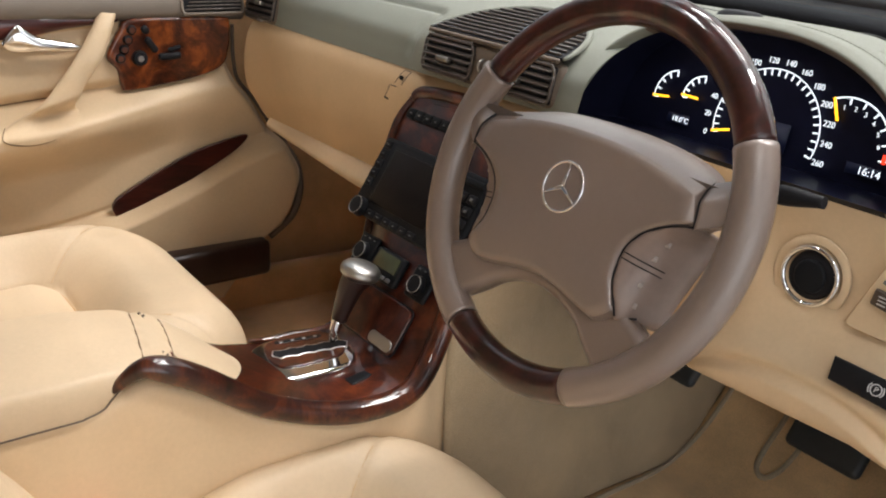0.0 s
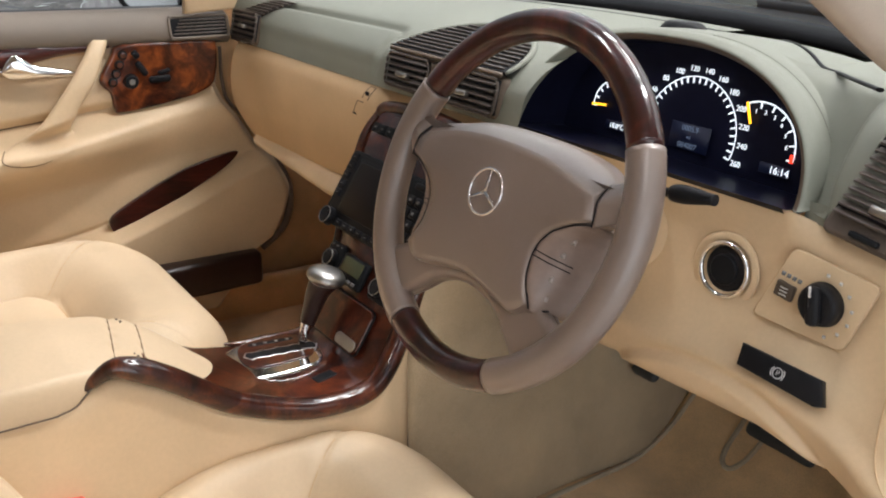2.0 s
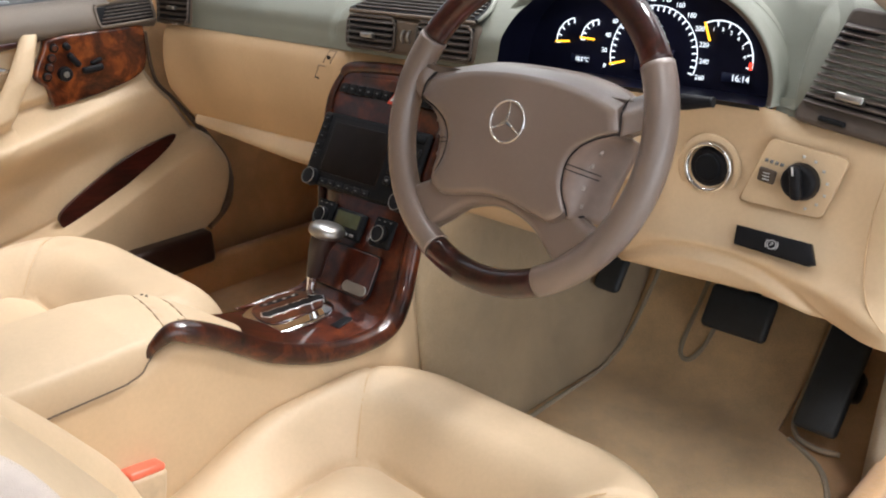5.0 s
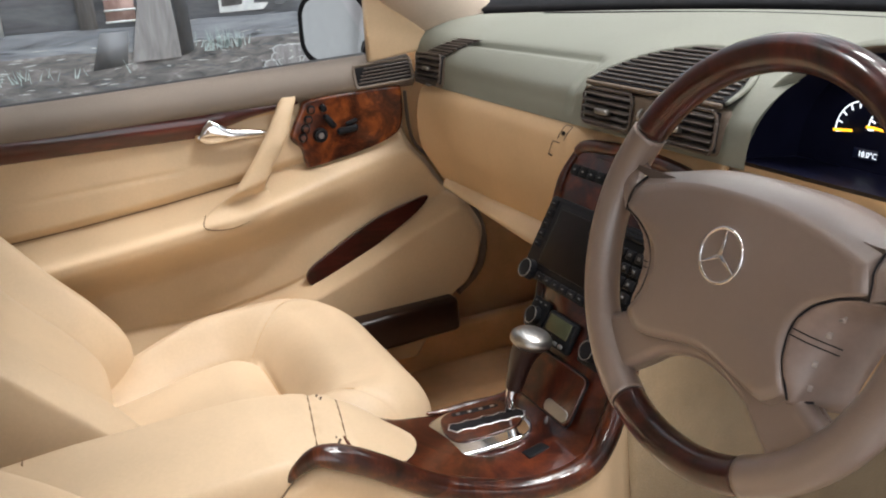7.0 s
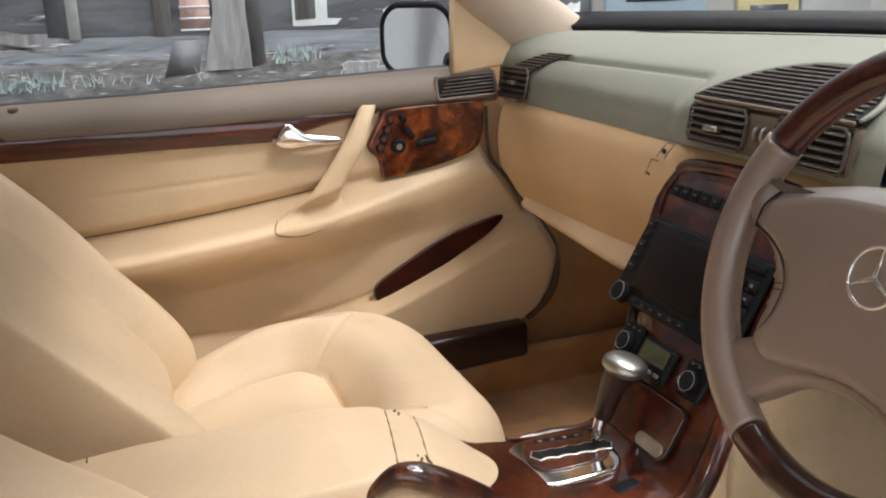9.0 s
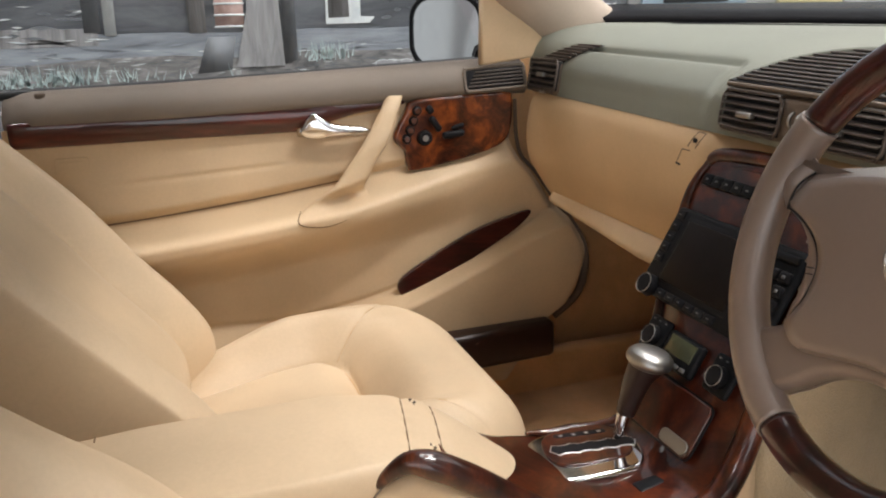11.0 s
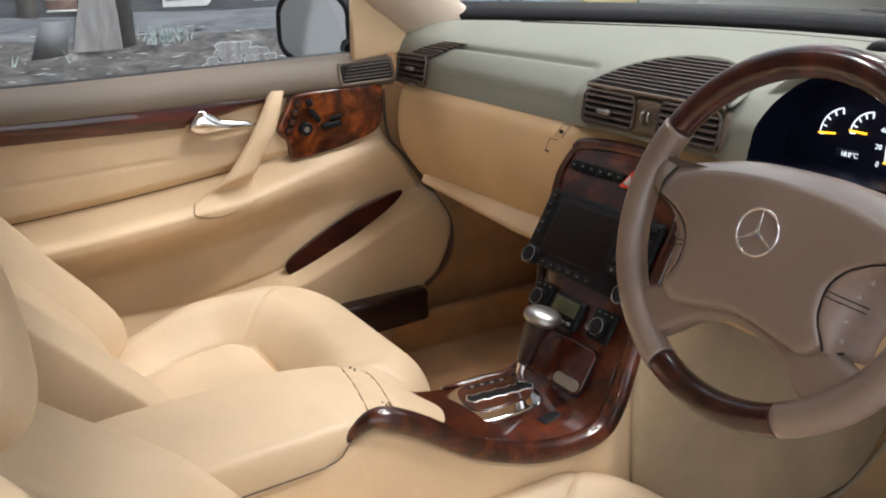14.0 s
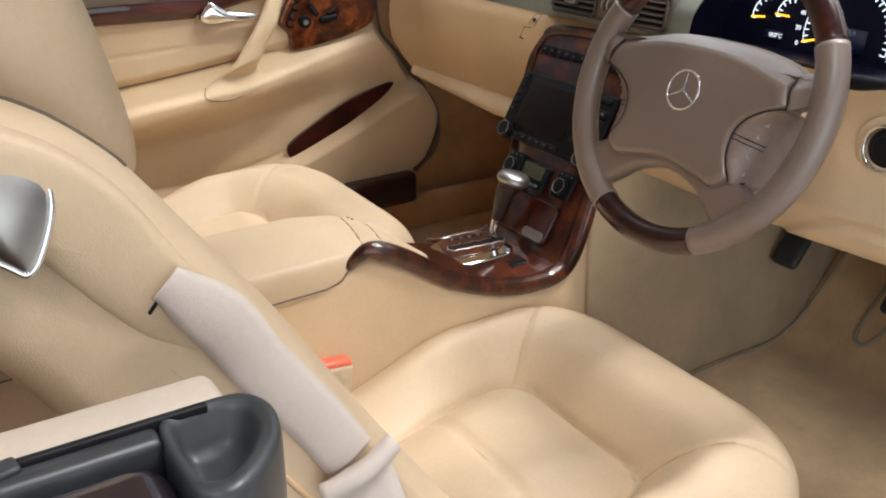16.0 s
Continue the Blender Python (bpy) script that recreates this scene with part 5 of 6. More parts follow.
for sx in (-1, 1):
    part("control_pad", sheet(lambda u, v: WF @ control_pt(sx, u, v), 16, 30), CTLP, wheel, "pale taupe button pad", thick=0.006 * -sx)
    part("upper_spoke", sheet(lambda u, v: WF @ tongue_pt(sx, u, v), 10, 24), TAUPE, wheel, thick=0.010 * sx)
    part("pad_split", tube([WF @ Vector((sx * a, b, h)) for a, b, h in ((0.1340, 0.049, 0.000), (0.1352, 0.041, 0.0085), (0.1372, 0.031, 0.0146), (0.1396, 0.021, 0.0150), (0.1403, 0.009, 0.0138))], 0.0010, 24, 6), BLACK, wheel)
    seam = [WF @ Vector((sx * a, b, h)) for a, b, h in ((0.1400, 0.0105, 0.0138), (0.1180, 0.0035, 0.0142), (0.0990, -0.008, 0.0144), (0.0880, -0.022, 0.0144), (0.0850, -0.037, 0.0144), (0.0870, -0.055, 0.0144), (0.0952, -0.072, 0.0130), (0.0992, -0.083, 0.0100))]
    part("pad_seam", tube(seam, 0.0009, 48, 6), BLACK, wheel)
    part("pad_seam", tube([WF @ Vector((sx * 0.112, -0.079, -0.004)), WF @ Vector((sx * 0.0985, -0.0855, 0.004)), WF @ Vector((sx * 0.078, -0.0985, 0.001))], 0.0010, 10, 6), BLACK, wheel)
    for w in (0.40, 0.455):
        part("button_gap", tube([WF @ (control_pt(sx, 0.02, w) + Vector((0, 0, 0.0006))), WF @ (control_pt(sx, 0.35, w + 0.02) + Vector((0, 0, 0.0006))), WF @ (control_pt(sx, 0.7, w + 0.05) + Vector((0, 0, 0.0006)))], 0.0006, 10, 5), BLACK, wheel)
    for w in (0.2, 0.36, 0.62, 0.82):
        q = control_pt(sx, 0.5, w)
        part("print_mark", rbox(0.005, 0.005, 0.0006, 0, m=WF @ pose(q.x, q.y, q.z + 0.0004, 0, sx * 24)), PRINT, wheel)
part("hub", disc(0.055, 0.05, 0.07, 36, WF @ pose(0, -0.01, -0.088)), BLACK, wheel)

# ---------------------------------------------------------------- centre console
WOODM = burl("edge_walnut", (0.010, 0.004, 0.003), (0.038, 0.009, 0.005), (0.14, 0.034, 0.010))
TUNNEL = carpet("pale_tunnel_carpet", (0.50, 0.385, 0.24))
con = thing("centre_console", "beige leather centre console with burr walnut top", "console")
SF = plane_frame((0, 0.076, 0.681), (1, 0, 0), (0, 0.5, 0.866))
# right-hand edge of the walnut, from the armrest to the top of the stack
EDGE = [(0.112, -0.350, 0.600), (0.118, -0.318, 0.622), (0.124, -0.262, 0.597), (0.134, -0.195, 0.553), (0.147, -0.12, 0.527), (0.153, -0.055, 0.520), (0.150, 0.0, 0.530), (0.136, 0.042, 0.575), (0.128, 0.075, 0.650), (0.127, 0.108, 0.720), (0.130, 0.140, 0.790), (0.122, 0.166, 0.830)]


LEFT = [(-0.046, -0.172, 0.545), (-0.056, -0.125, 0.530), (-0.056, -0.06, 0.524), (-0.044, 0.0, 0.532), (-0.050, 0.042, 0.578), (-0.084, 0.075, 0.650), (-0.110, 0.108, 0.720), (-0.128, 0.140, 0.790), (-0.122, 0.166, 0.830)]


def edge(t, sx=1):
    """The walnut's edge on the driver's side, or (sx = -1) at the same distance along on the passenger's."""
    p = spline(EDGE, t)
    if sx > 0:
        return p
    return Vector((curve(p.y, [q[1] for q in LEFT], [q[0] for q in LEFT]), p.y, p.z))


def console_top_pt(u, v):
    t = 0.16 + 0.84 * v
    p, pl, s = edge(t), edge(t, -1), 2 * u - 1
    q = edge(min(t + 0.01, 1)) - edge(max(t - 0.01, 0))
    nrm = Vector((0, -q.z, q.y)).normalized()
    full = curve(t, [0.40, 0.545, 0.636, 0.727, 0.818, 0.909, 1.0], [0.006, 0.011, 0.024, 0.017, 0.010, 0.006, 0.006])
    return Vector((pl.x + (p.x - pl.x) * u, p.y, p.z)) + nrm * (full - full * abs(s) ** (2.0 + 90 * (full - 0.006)))


part("walnut_top", sheet(console_top_pt, 40, 90), WOODD, con, "lacquered burr walnut console top", thick=0.006)
for sx in (-1, 1):
    t0 = 0.0 if sx > 0 else 0.36
    pts = [edge(t0 + (1 - t0) * i / 22, sx) + Vector((0, 0, 0.0035)) for i in range(23)]
    part("walnut_edge", tube(pts, lambda t: (0.0150 if sx > 0 else 0.0085) * min(1.0, 0.25 + 6 * t) * (1 - 0.35 * step(t, 0.55, 1.0)), 110, 16, flat=0.95), WOODM, con, "rounded walnut edge")
top_arc = [edge(1.0, -1), Vector((-0.10, 0.170, 0.841)), Vector((0, 0.173, 0.847)), Vector((0.10, 0.170, 0.841)), edge(1.0, 1)]
part("walnut_edge", tube(top_arc, 0.0098, 30, 14), WOODD, con)
part("stack_head", sheet(lambda u, v: (-0.115 + 0.23 * u, 0.157 + 0.015 * v, 0.822 + 0.026 * v), 8, 4), WOODD, con)


def side_top(y):
    return interp(y, [-0.95, -0.45, -0.37, -0.345, -0.318, -0.262, -0.195, -0.12, -0.055, 0.0, 0.042, 0.075, 0.14, 0.19, 0.24, 0.8], [0.575, 0.586, 0.590, 0.598, 0.612, 0.585, 0.541, 0.516, 0.510, 0.518, 0.56, 0.64, 0.79, 0.74, 0.655, 0.64])


for sx in (-1, 1):
    def side_pt(u, v):
        y = ya + (yb - ya) * u
        zt = side_top(y)
        if sx < 0:
            xl = 0.058 if y < -0.05 else -edge(interp(y, [-0.055, 0.0, 0.042, 0.075, 0.12], [5 / 11, 6 / 11, 7 / 11, 8 / 11, 9.4 / 11]), -1).x
            return (-xl - 0.05 * (1 - v) ** 2, y, 0.25 + (zt - 0.25) * v)
        x = 0.112 + 0.012 * step(y, -0.36, -0.2) + 0.022 * step(y, -0.25, -0.08) * (1 - step(y, 0.0, 0.06))
        flare = (0.045 if ya < 0 else 0.078) * (1 - v) ** 2 + 0.008 * math.sin(math.pi * v)
        return (sx * (x + flare * (1 - 0.4 * step(y, -0.2, 0.05)) - 0.004 * step(v, 0.96, 1.0)), y, 0.238 + (zt - 0.238) * v)

    ya, yb = -0.95, (0.03 if sx < 0 else 0.060)
    part("side_panel", sheet(side_pt, 90, 30), TAN2, con, "beige leather console side", thick=0.008 * -sx)
    if sx > 0:
        ya, yb = 0.062, 0.77
        part("tunnel_side", sheet(side_pt, 60, 30), TUNNEL, con, "pale carpet on the tunnel's side", thick=-0.008)
    if sx < 0:
        part("tunnel_side", sheet(lambda u, v: (-0.056 - 0.078 * step(u, 0.0, 0.25), 0.02 + 0.78 * u, 0.25 + (0.27 + 0.10 * step(u, 0.0, 0.3)) * v), 24, 12), CARPET, con, "carpeted tunnel side", thick=0.008)


def lid_pt(u, v):
    y = -0.92 + 0.765 * v
    zt = interp(y, [-0.92, -0.80, -0.55, -0.36, -0.30, -0.26, -0.21, -0.175, -0.155], [0.59, 0.61, 0.628, 0.630, 0.622, 0.610, 0.578, 0.551, 0.538])
    xr = interp(y, [-0.92, -0.40, -0.345, -0.31, -0.25, -0.19, -0.155], [0.122, 0.122, 0.116, 0.102, 0.100, 0.092, 0.080])
    xl = interp(y, [-0.92, -0.40, -0.30, -0.20, -0.155], [-0.066, -0.066, -0.060, -0.052, -0.044])
    hw, xm = (xr - xl) / 2, (xr + xl) / 2
    deep = interp(y, [-0.92, -0.40, -0.34, -0.155], [0.045, 0.045, 0.03, 0.012])
    s = 2 * u - 1
    w = abs(s)
    if w < 0.72:
        x, z = 0.86 * hw * w / 0.72, zt - 0.006 * (w / 0.72) ** 2
    else:
        a = (w - 0.72) / 0.28 * math.pi / 2
        x, z = hw * (0.86 + 0.14 * math.sin(a)), zt - 0.006 - deep * (1 - math.cos(a)) * 1.0
    z -= 0.003 * (bell(y + 0.296 + 0.02 * s, 0.003) + bell(y + 0.262 + 0.02 * s, 0.003))
    return (xm + math.copysign(x, s), y - 0.02 * s * s * step(y, -0.25, -0.16), z)


part("armrest_lid", sheet(lid_pt, 60, 130), SEAT, con, "padded beige leather armrest")
part("lid_seam", tube([(0.1235, -0.92, 0.573), (0.1235, -0.45, 0.584), (0.123, -0.375, 0.588), (0.119, -0.352, 0.60), (0.112, -0.332, 0.618)], 0.0010, 40, 6), BROWN, con)
for xx, yy in ((-0.032, -0.272), (0.078, -0.284)):
    for k in (0, 1, 2):
        part("print_mark", rbox(0.004, 0.003, 0.0006, 0, m=pose(xx - 0.006 + 0.006 * k, yy + 0.003 * (k % 2), lid_pt(0.5, (yy + 0.003 * (k % 2) + 0.92) / 0.765)[2] - 0.0035 * abs(xx - 0.02) / 0.06, 20)), BROWN, con)
for y0 in (-0.296, -0.262):
    pts = []
    for i in range(9):
        u = 0.14 + 0.72 * i / 8
        pts.append(Vector(lid_pt(u, (y0 - 0.02 * (2 * u - 1) + 0.92) / 0.765)) + Vector((0, 0.0003, 0.0012)))
    part("strip_seam", tube(pts, 0.0009, 60, 6), SEAM, con)

part("rear_seam", tube([Vector(lid_pt(u, (0.92 - 0.600) / 0.765)) + Vector((0, 0, 0.0008)) for u in (0.02, 0.06, 0.10, 0.15, 0.2)], 0.0009, 24, 6), SEAM, con)

# gear gate
GF = plane_frame((0.014, -0.076, 0.5302), (1, 0, 0), (0, 1, 0.0))
GO = smooth_outline([(-0.044, -0.054), (-0.02, -0.068), (0.018, -0.074), (0.043, -0.063), (0.051, -0.032), (0.050, 0.018), (0.045, 0.044), (0.024, 0.060), (-0.012, 0.065), (-0.044, 0.054), (-0.056, 0.028), (-0.056, -0.02)], 72)
gate = part("gear_gate", slab(GO, 0.0055, 0.004, GF @ pose(0, 0, -0.001), 4), CHROME, con, "chrome gear gate surround")
part("gate_plate", slab([(0.75 * a - 0.011, 0.78 * b + 0.007) for a, b in GO], 0.0030, 0.0015, GF @ pose(0, 0, 0.0036)), WOODM, gate, "walnut gate plate")


def slot_outline(grow):
    """The stepped slot of the gate: a row of scallops along a slightly slanted line."""
    side = [(-0.036 + 0.091 * i / 12, 0.0082 + 0.0020 * math.cos(math.pi * i / 1.5) + grow) for i in range(13)]
    mid = [-0.010 + 0.10 * (y + 0.036) for y, _ in side]
    return [(m + w, y) for (y, w), m in zip(side, mid)] + [(mid[-1], 0.061 + grow)] + [(m - w, y) for (y, w), m in reversed(list(zip(side, mid)))] + [(mid[0], -0.042 - grow)]


part("slot_rim", slab(slot_outline(0.0024), 0.0014, 0.0006, GF @ pose(0, 0, 0.0058)), BRIGHT, gate)
part("slot", slab(slot_outline(0.0), 0.0008, 0, GF @ pose(0, 0, 0.0068)), BLACK, gate)
part("gear_letters", slab(rounded(0.009, 0.066, 0.004, 4), 0.0015, 0.0006, GF @ pose(-0.037, 0.008, 0.0058, 0, 0, -6)), BLACK, gate)
for k in range(4):
    part("letter_lamp", rbox(0.004, 0.005, 0.0006, 0, m=GF @ pose(-0.0385 + 0.0016 * k, -0.016 + 0.016 * k, 0.0074)), SATIN, gate)
part("mode_button", rbox(0.017, 0.036, 0.004, 0.0015, m=GF @ pose(0.074, 0.036, -0.0035, 4, 0, 8)), DKGREY, con)

gear = thing("gear_lever", "gear lever with walnut grip and satin silver cap", "gear lever")
GL = [Vector((0.006, -0.034, 0.540)), Vector((0.009, -0.026, 0.575)), Vector((0.013, -0.012, 0.618)), Vector((0.016, -0.004, 0.642))]
part("stem", tube([GL[0], (GL[0] + GL[1]) / 2, GL[1]], lambda t: 0.0048 + 0.0042 * t, 14, 14, up=(1, 0, 0)), CHROME, gear, "chrome stem")
part("grip", tube([GL[1] + Vector((0, 0, -0.004)), (GL[1] + GL[2]) / 2, GL[2], GL[3] - Vector((0, 0, 0.01))], lambda t: 0.0105 + 0.0095 * t, 20, 20, up=(1, 0, 0)), plain("grip_walnut", (0.022, 0.007, 0.005), 0.4, coat=0.25), gear, "dark walnut grip")
cap = dome([(0.0265 * math.cos(a), 0.0275 * math.sin(a)) for a in (2 * math.pi * i / 36 for i in range(36))], [(0.8, -0.006), (0.96, -0.002), (1.0, 0.002), (0.96, 0.007), (0.82, 0.011), (0.55, 0.0135), (0.25, 0.0145)])
part("knob_cap", cap, SATIN, gear, "satin silver knob cap", m=pose(0.016, -0.002, 0.636, -12, 8, 0))

# stack of controls
unit = part("radio_unit", rbox(0.236, 0.118, 0.012, 0.006, 3, SF @ pose(0, 0.046, 0.006)), DKGREY, con, "dark grey radio and screen unit")
part("screen", rbox(0.128, 0.082, 0.003, 0.003, m=SF @ pose(-0.018, 0.050, 0.0125)), SCREEN, unit, "dark display screen")
part("screen_frame", rbox(0.140, 0.094, 0.003, 0.004, m=SF @ pose(-0.018, 0.050, 0.0108)), BLACK, unit)
for k in range(5):
    b = part("radio_key", rbox(0.016, 0.0118, 0.004, 0.0012, m=SF @ pose(-0.104, 0.094 - 0.0148 * k, 0.0122)), BLACK, unit)
    part("key_mark", rbox(0.005, 0.0014, 0.0006, 0, m=SF @ pose(-0.104, 0.094 - 0.0148 * k, 0.0144)), MARK, b)
for k in range(6):
    b = part("radio_key", rbox(0.0178, 0.010, 0.004, 0.0012, m=SF @ pose(-0.066 + 0.0195 * k, -0.005, 0.0122)), BLACK, unit)
    part("key_mark", rbox(0.0045, 0.0014, 0.0006, 0, m=SF @ pose(-0.066 + 0.0195 * k, -0.005, 0.0144)), MARK, b)
for i in range(3):
    for k in range(4):
        b = part("number_key", rbox(0.0155, 0.013, 0.005, 0.002, m=SF @ pose(0.068 + 0.0185 * i, 0.072 - 0.0165 * k, 0.0135)), BLACK, unit)
        part("key_mark", rbox(0.005, 0.004, 0.0006, 0, m=SF @ pose(0.068 + 0.0185 * i, 0.072 - 0.0165 * k, 0.0162)), MARK, b)
part("card_slot", rbox(0.05, 0.009, 0.006, 0.002, m=SF @ pose(0.088, 0.093, 0.0125)), DKGREY, unit)
for xx, yy in ((-0.093, -0.003), (0.106, -0.003)):
    k1 = part("radio_knob", disc(0.0145, 0.0125, 0.013, 32, SF @ pose(xx, yy, 0.011), 0.002), BLACK, unit, "round radio knob")
    part("knob_ring", ring(0.0128, 0.0007, 32, 6, m=SF @ pose(xx, yy, 0.0235)), SATIN, k1)
for k in range(6):
    part("row_button", rbox(0.0188, 0.015, 0.006, 0.0016, m=SF @ pose(-0.098 + 0.0195 * k, 0.148, 0.0062)), DKGREY, con)
    part("print_mark", rbox(0.0045, 0.0025, 0.0006, 0, m=SF @ pose(-0.098 + 0.0195 * k, 0.148, 0.0094)), MARK, con)
hz = part("hazard_button", slab([(-0.014, -0.010), (0.014, -0.010), (0.0, 0.016)], 0.006, 0.001, SF @ pose(0.022, 0.146, 0.005)), RED, con, "red hazard warning button")
part("hazard_mark", slab([(-0.008, -0.006), (0.008, -0.006), (0.0, 0.009)], 0.0008, 0, SF @ pose(0.022, 0.146, 0.0112)), WHITE, hz)
for k in range(4):
    part("row_button", rbox(0.0188, 0.015, 0.006, 0.0016, m=SF @ pose(0.048 + 0.0195 * k, 0.148, 0.008)), DKGREY, con)
clim = part("climate_unit", rbox(0.066, 0.042, 0.010, 0.004, m=SF @ pose(0.014, -0.056, 0.006)), DKGREY, con, "dark climate control panel")
part("climate_display", rbox(0.050, 0.022, 0.002, 0.002, m=SF @ pose(0.014, -0.050, 0.0115)), LCD, clim, "dim green climate display")
for k in range(4):
    part("climate_key", rbox(0.009, 0.005, 0.003, 0.001, m=SF @ pose(-0.005 + 0.0125 * k, -0.071, 0.0112)), MARK, clim)
for xx in (-0.046, 0.086):
    pk = part("climate_pod", rbox(0.042, 0.044, 0.008, 0.012, 3, SF @ pose(xx, -0.052, 0.004)), DKGREY, con)
    kn = part("climate_knob", disc(0.0135, 0.0115, 0.009, 32, SF @ pose(xx, -0.055, 0.008), 0.002), BLACK, pk)
    part("knob_ring", ring(0.0118, 0.0006, 32, 6, m=SF @ pose(xx, -0.055, 0.0168)), SATIN, pk)
    for k in range(3):
        part("print_mark", rbox(0.004, 0.002, 0.0006, 0, m=SF @ pose(xx - 0.012 + 0.012 * k, -0.035, 0.0083)), MARK, pk)
AF = SF @ pose(0.040, -0.120, 0.0025)
part("lid_gap", slab(rounded(0.1215, 0.0695, 0.011, 4), 0.002, 0, AF @ pose(0, 0, -0.001)), BLACK, con)
ash = part("ashtray_lid", slab(rounded(0.118, 0.066, 0.010, 4), 0.0035, 0.0018, AF), WOODD, con, "walnut ashtray lid")
part("ash_button", slab(rounded(0.050, 0.016, 0.0078, 6), 0.0022, 0.001, AF @ pose(0.030, -0.022, 0.0030)), SATIN, ash, "pill-shaped lid catch")


# ---------------------------------------------------------------- seats
def corner_dist(x, y, hw, yf, r):
    """How far inside (plus) the rounded front of a rectangle a point lies; the back is open."""
    qx, qy = abs(x) - (hw - r), y - (yf - r)
    if qx > 0 and qy > 0:
        return r - math.hypot(qx, qy)
    return r - max(qx, qy)


def cushion_z(x, y, cross=True):
    """Upper surface of a cushion, from its front edge (y = 0) back; a sunk insert inside a raised horseshoe."""
    d = corner_dist(x, y, 0.138 - 0.06 * step(-y, 0.25, 0.6), -0.205, 0.055)
    z = -0.012 * step(-y, 0.15, 0.55)
    if d < 0:
        side = step(abs(x), 0.15, 0.20) * step(-y, 0.03, 0.16)
        high = 0.062 + 0.012 * side - 0.012 * step(y, -0.08, 0.0) - 0.052 * step(-y, 0.26, 0.47)
        z += high * math.sin(math.pi / 2 * min(1.0, -d / 0.085))
        along = abs((y + 0.215) - 1.30 * (abs(x) - 0.130)) / 1.64
        if abs(x) > 0.125 and y > -0.22:
            z -= 0.0045 * bell(along, 0.004)
    else:
        z += 0.034 * math.sin(math.pi / 2 * min(1.0, d / 0.075)) * (1 - 0.6 * step(-y, 0.3, 0.5))
        z -= 0.005 * bell(y + 0.36, 0.004) if cross else 0.0
    return z - 0.006 * bell(d, 0.0045)


def cushion_pt(cx, yf, zc, cross):
    hw, back, rr, wall = 0.262, 0.60, 0.145, 0.15

    def rim(a):
        """Outline of the cushion from back to back, round its front."""
        side, arc, front = back - rr, rr * math.pi / 2, 2 * (hw - rr)
        s = a * (2 * side + 2 * arc + front)
        if s < side:
            return -hw, -back + s
        s -= side
        if s < arc:
            t = s / rr
            return -hw + rr - rr * math.cos(t), -rr + rr * math.sin(t)
        s -= arc
        if s < front:
            return -hw + rr + s, 0.0
        s -= front
        if s < arc:
            t = s / rr
            return hw - rr + rr * math.sin(t), -rr + rr * math.cos(t)
        return hw, -rr - (s - arc)

    def f(u, v):
        ex, ey = rim(u)
        r = 0.078
        if v < 0.14:  # the wall under the edge
            k = 1 - v / 0.14
            q, drop = 0.0, r + wall * k
            tuck = 0.05 * k
        elif v < 0.42:
            a = (v - 0.14) / 0.28 * math.pi / 2
            q, drop, tuck = r * (1 - math.cos(a)), r * (1 - math.sin(a)), 0.0
        else:
            q, drop, tuck = r, 0.0, 0.0
        d = q + tuck
        n = corner_dist(ex, ey, hw, 0.0, rr)
        ix = ex - math.copysign(min(d, abs(ex)), ex) if ey < -rr or abs(ex) > hw - rr else ex
        iy = ey - d if ey > -rr else ey
        if ey > -rr and abs(ex) > hw - rr:  # corner: inwards along the radius
            c = Vector((math.copysign(hw - rr, ex), -rr))
            g = Vector((ex, ey)) - c
            g = c + g * (1 - d / rr)
            ix, iy = g.x, g.y
        if v > 0.42:
            k = (v - 0.42) / 0.58
            mid = Vector((0.0, min(iy, -0.205)))
            ix, iy = ix + (mid.x - ix) * k, iy + (mid.y - iy) * k
        return (cx + ix, yf + iy, zc + cushion_z(ix, iy, cross) - drop)
    return f


def back_pt(cx, prof, inner, rear):
    """A backrest; prof and inner give the y of its outer and inner bolsters' front edges by height. The outer one is built up round the belt's outlet."""
    z0, z1 = prof[0][0], prof[-1][0]

    def f(u, v):
        a = 2 * math.pi * v
        h = u
        e = 1 - abs(2 * h - 1) ** 10
        rise = z0 + (z1 - z0) * (0.5 + 0.5 * math.copysign(1 - (1 - abs(2 * h - 1)) ** 1.25, 2 * h - 1))
        scoop = 0.075 * step(h, 0.82, 1.0)
        yo, yi = curve(rise, [p[0] for p in prof], [p[1] for p in prof]), curve(rise, [p[0] for p in inner], [p[1] for p in inner])
        hw = (0.262 - 0.028 * step(h, 0.55, 1.0)) * (0.72 + 0.28 * max(e, 0) ** 0.5)
        c, s = math.cos(a), math.sin(a)
        x = hw * math.copysign(abs(c) ** 0.36, c)
        fy = math.copysign(abs(s) ** 0.5, s)
        yb = yi + (yo - yi) * step(x * math.copysign(1, cx), -0.16, 0.19)
        dep = (0.055 if s > 0 else rear) * (0.35 + 0.65 * max(e, 0) ** 0.5)
        y = yb - 0.112 + dep * fy
        if s > 0:
            y += 0.058 * step(abs(x), 0.13, 0.20) * min(1.0, 3 * s) * max(e, 0)
            y -= 0.010 * bell(abs(x) - 0.136, 0.007) * max(e, 0)
            y += 0.008 * (1 - step(abs(x), 0.1, 0.13)) - 0.004 * bell(x, 0.004)
        return (cx + x, y, rise - scoop * (1 - step(abs(x), 0.10, 0.19)))
    return f


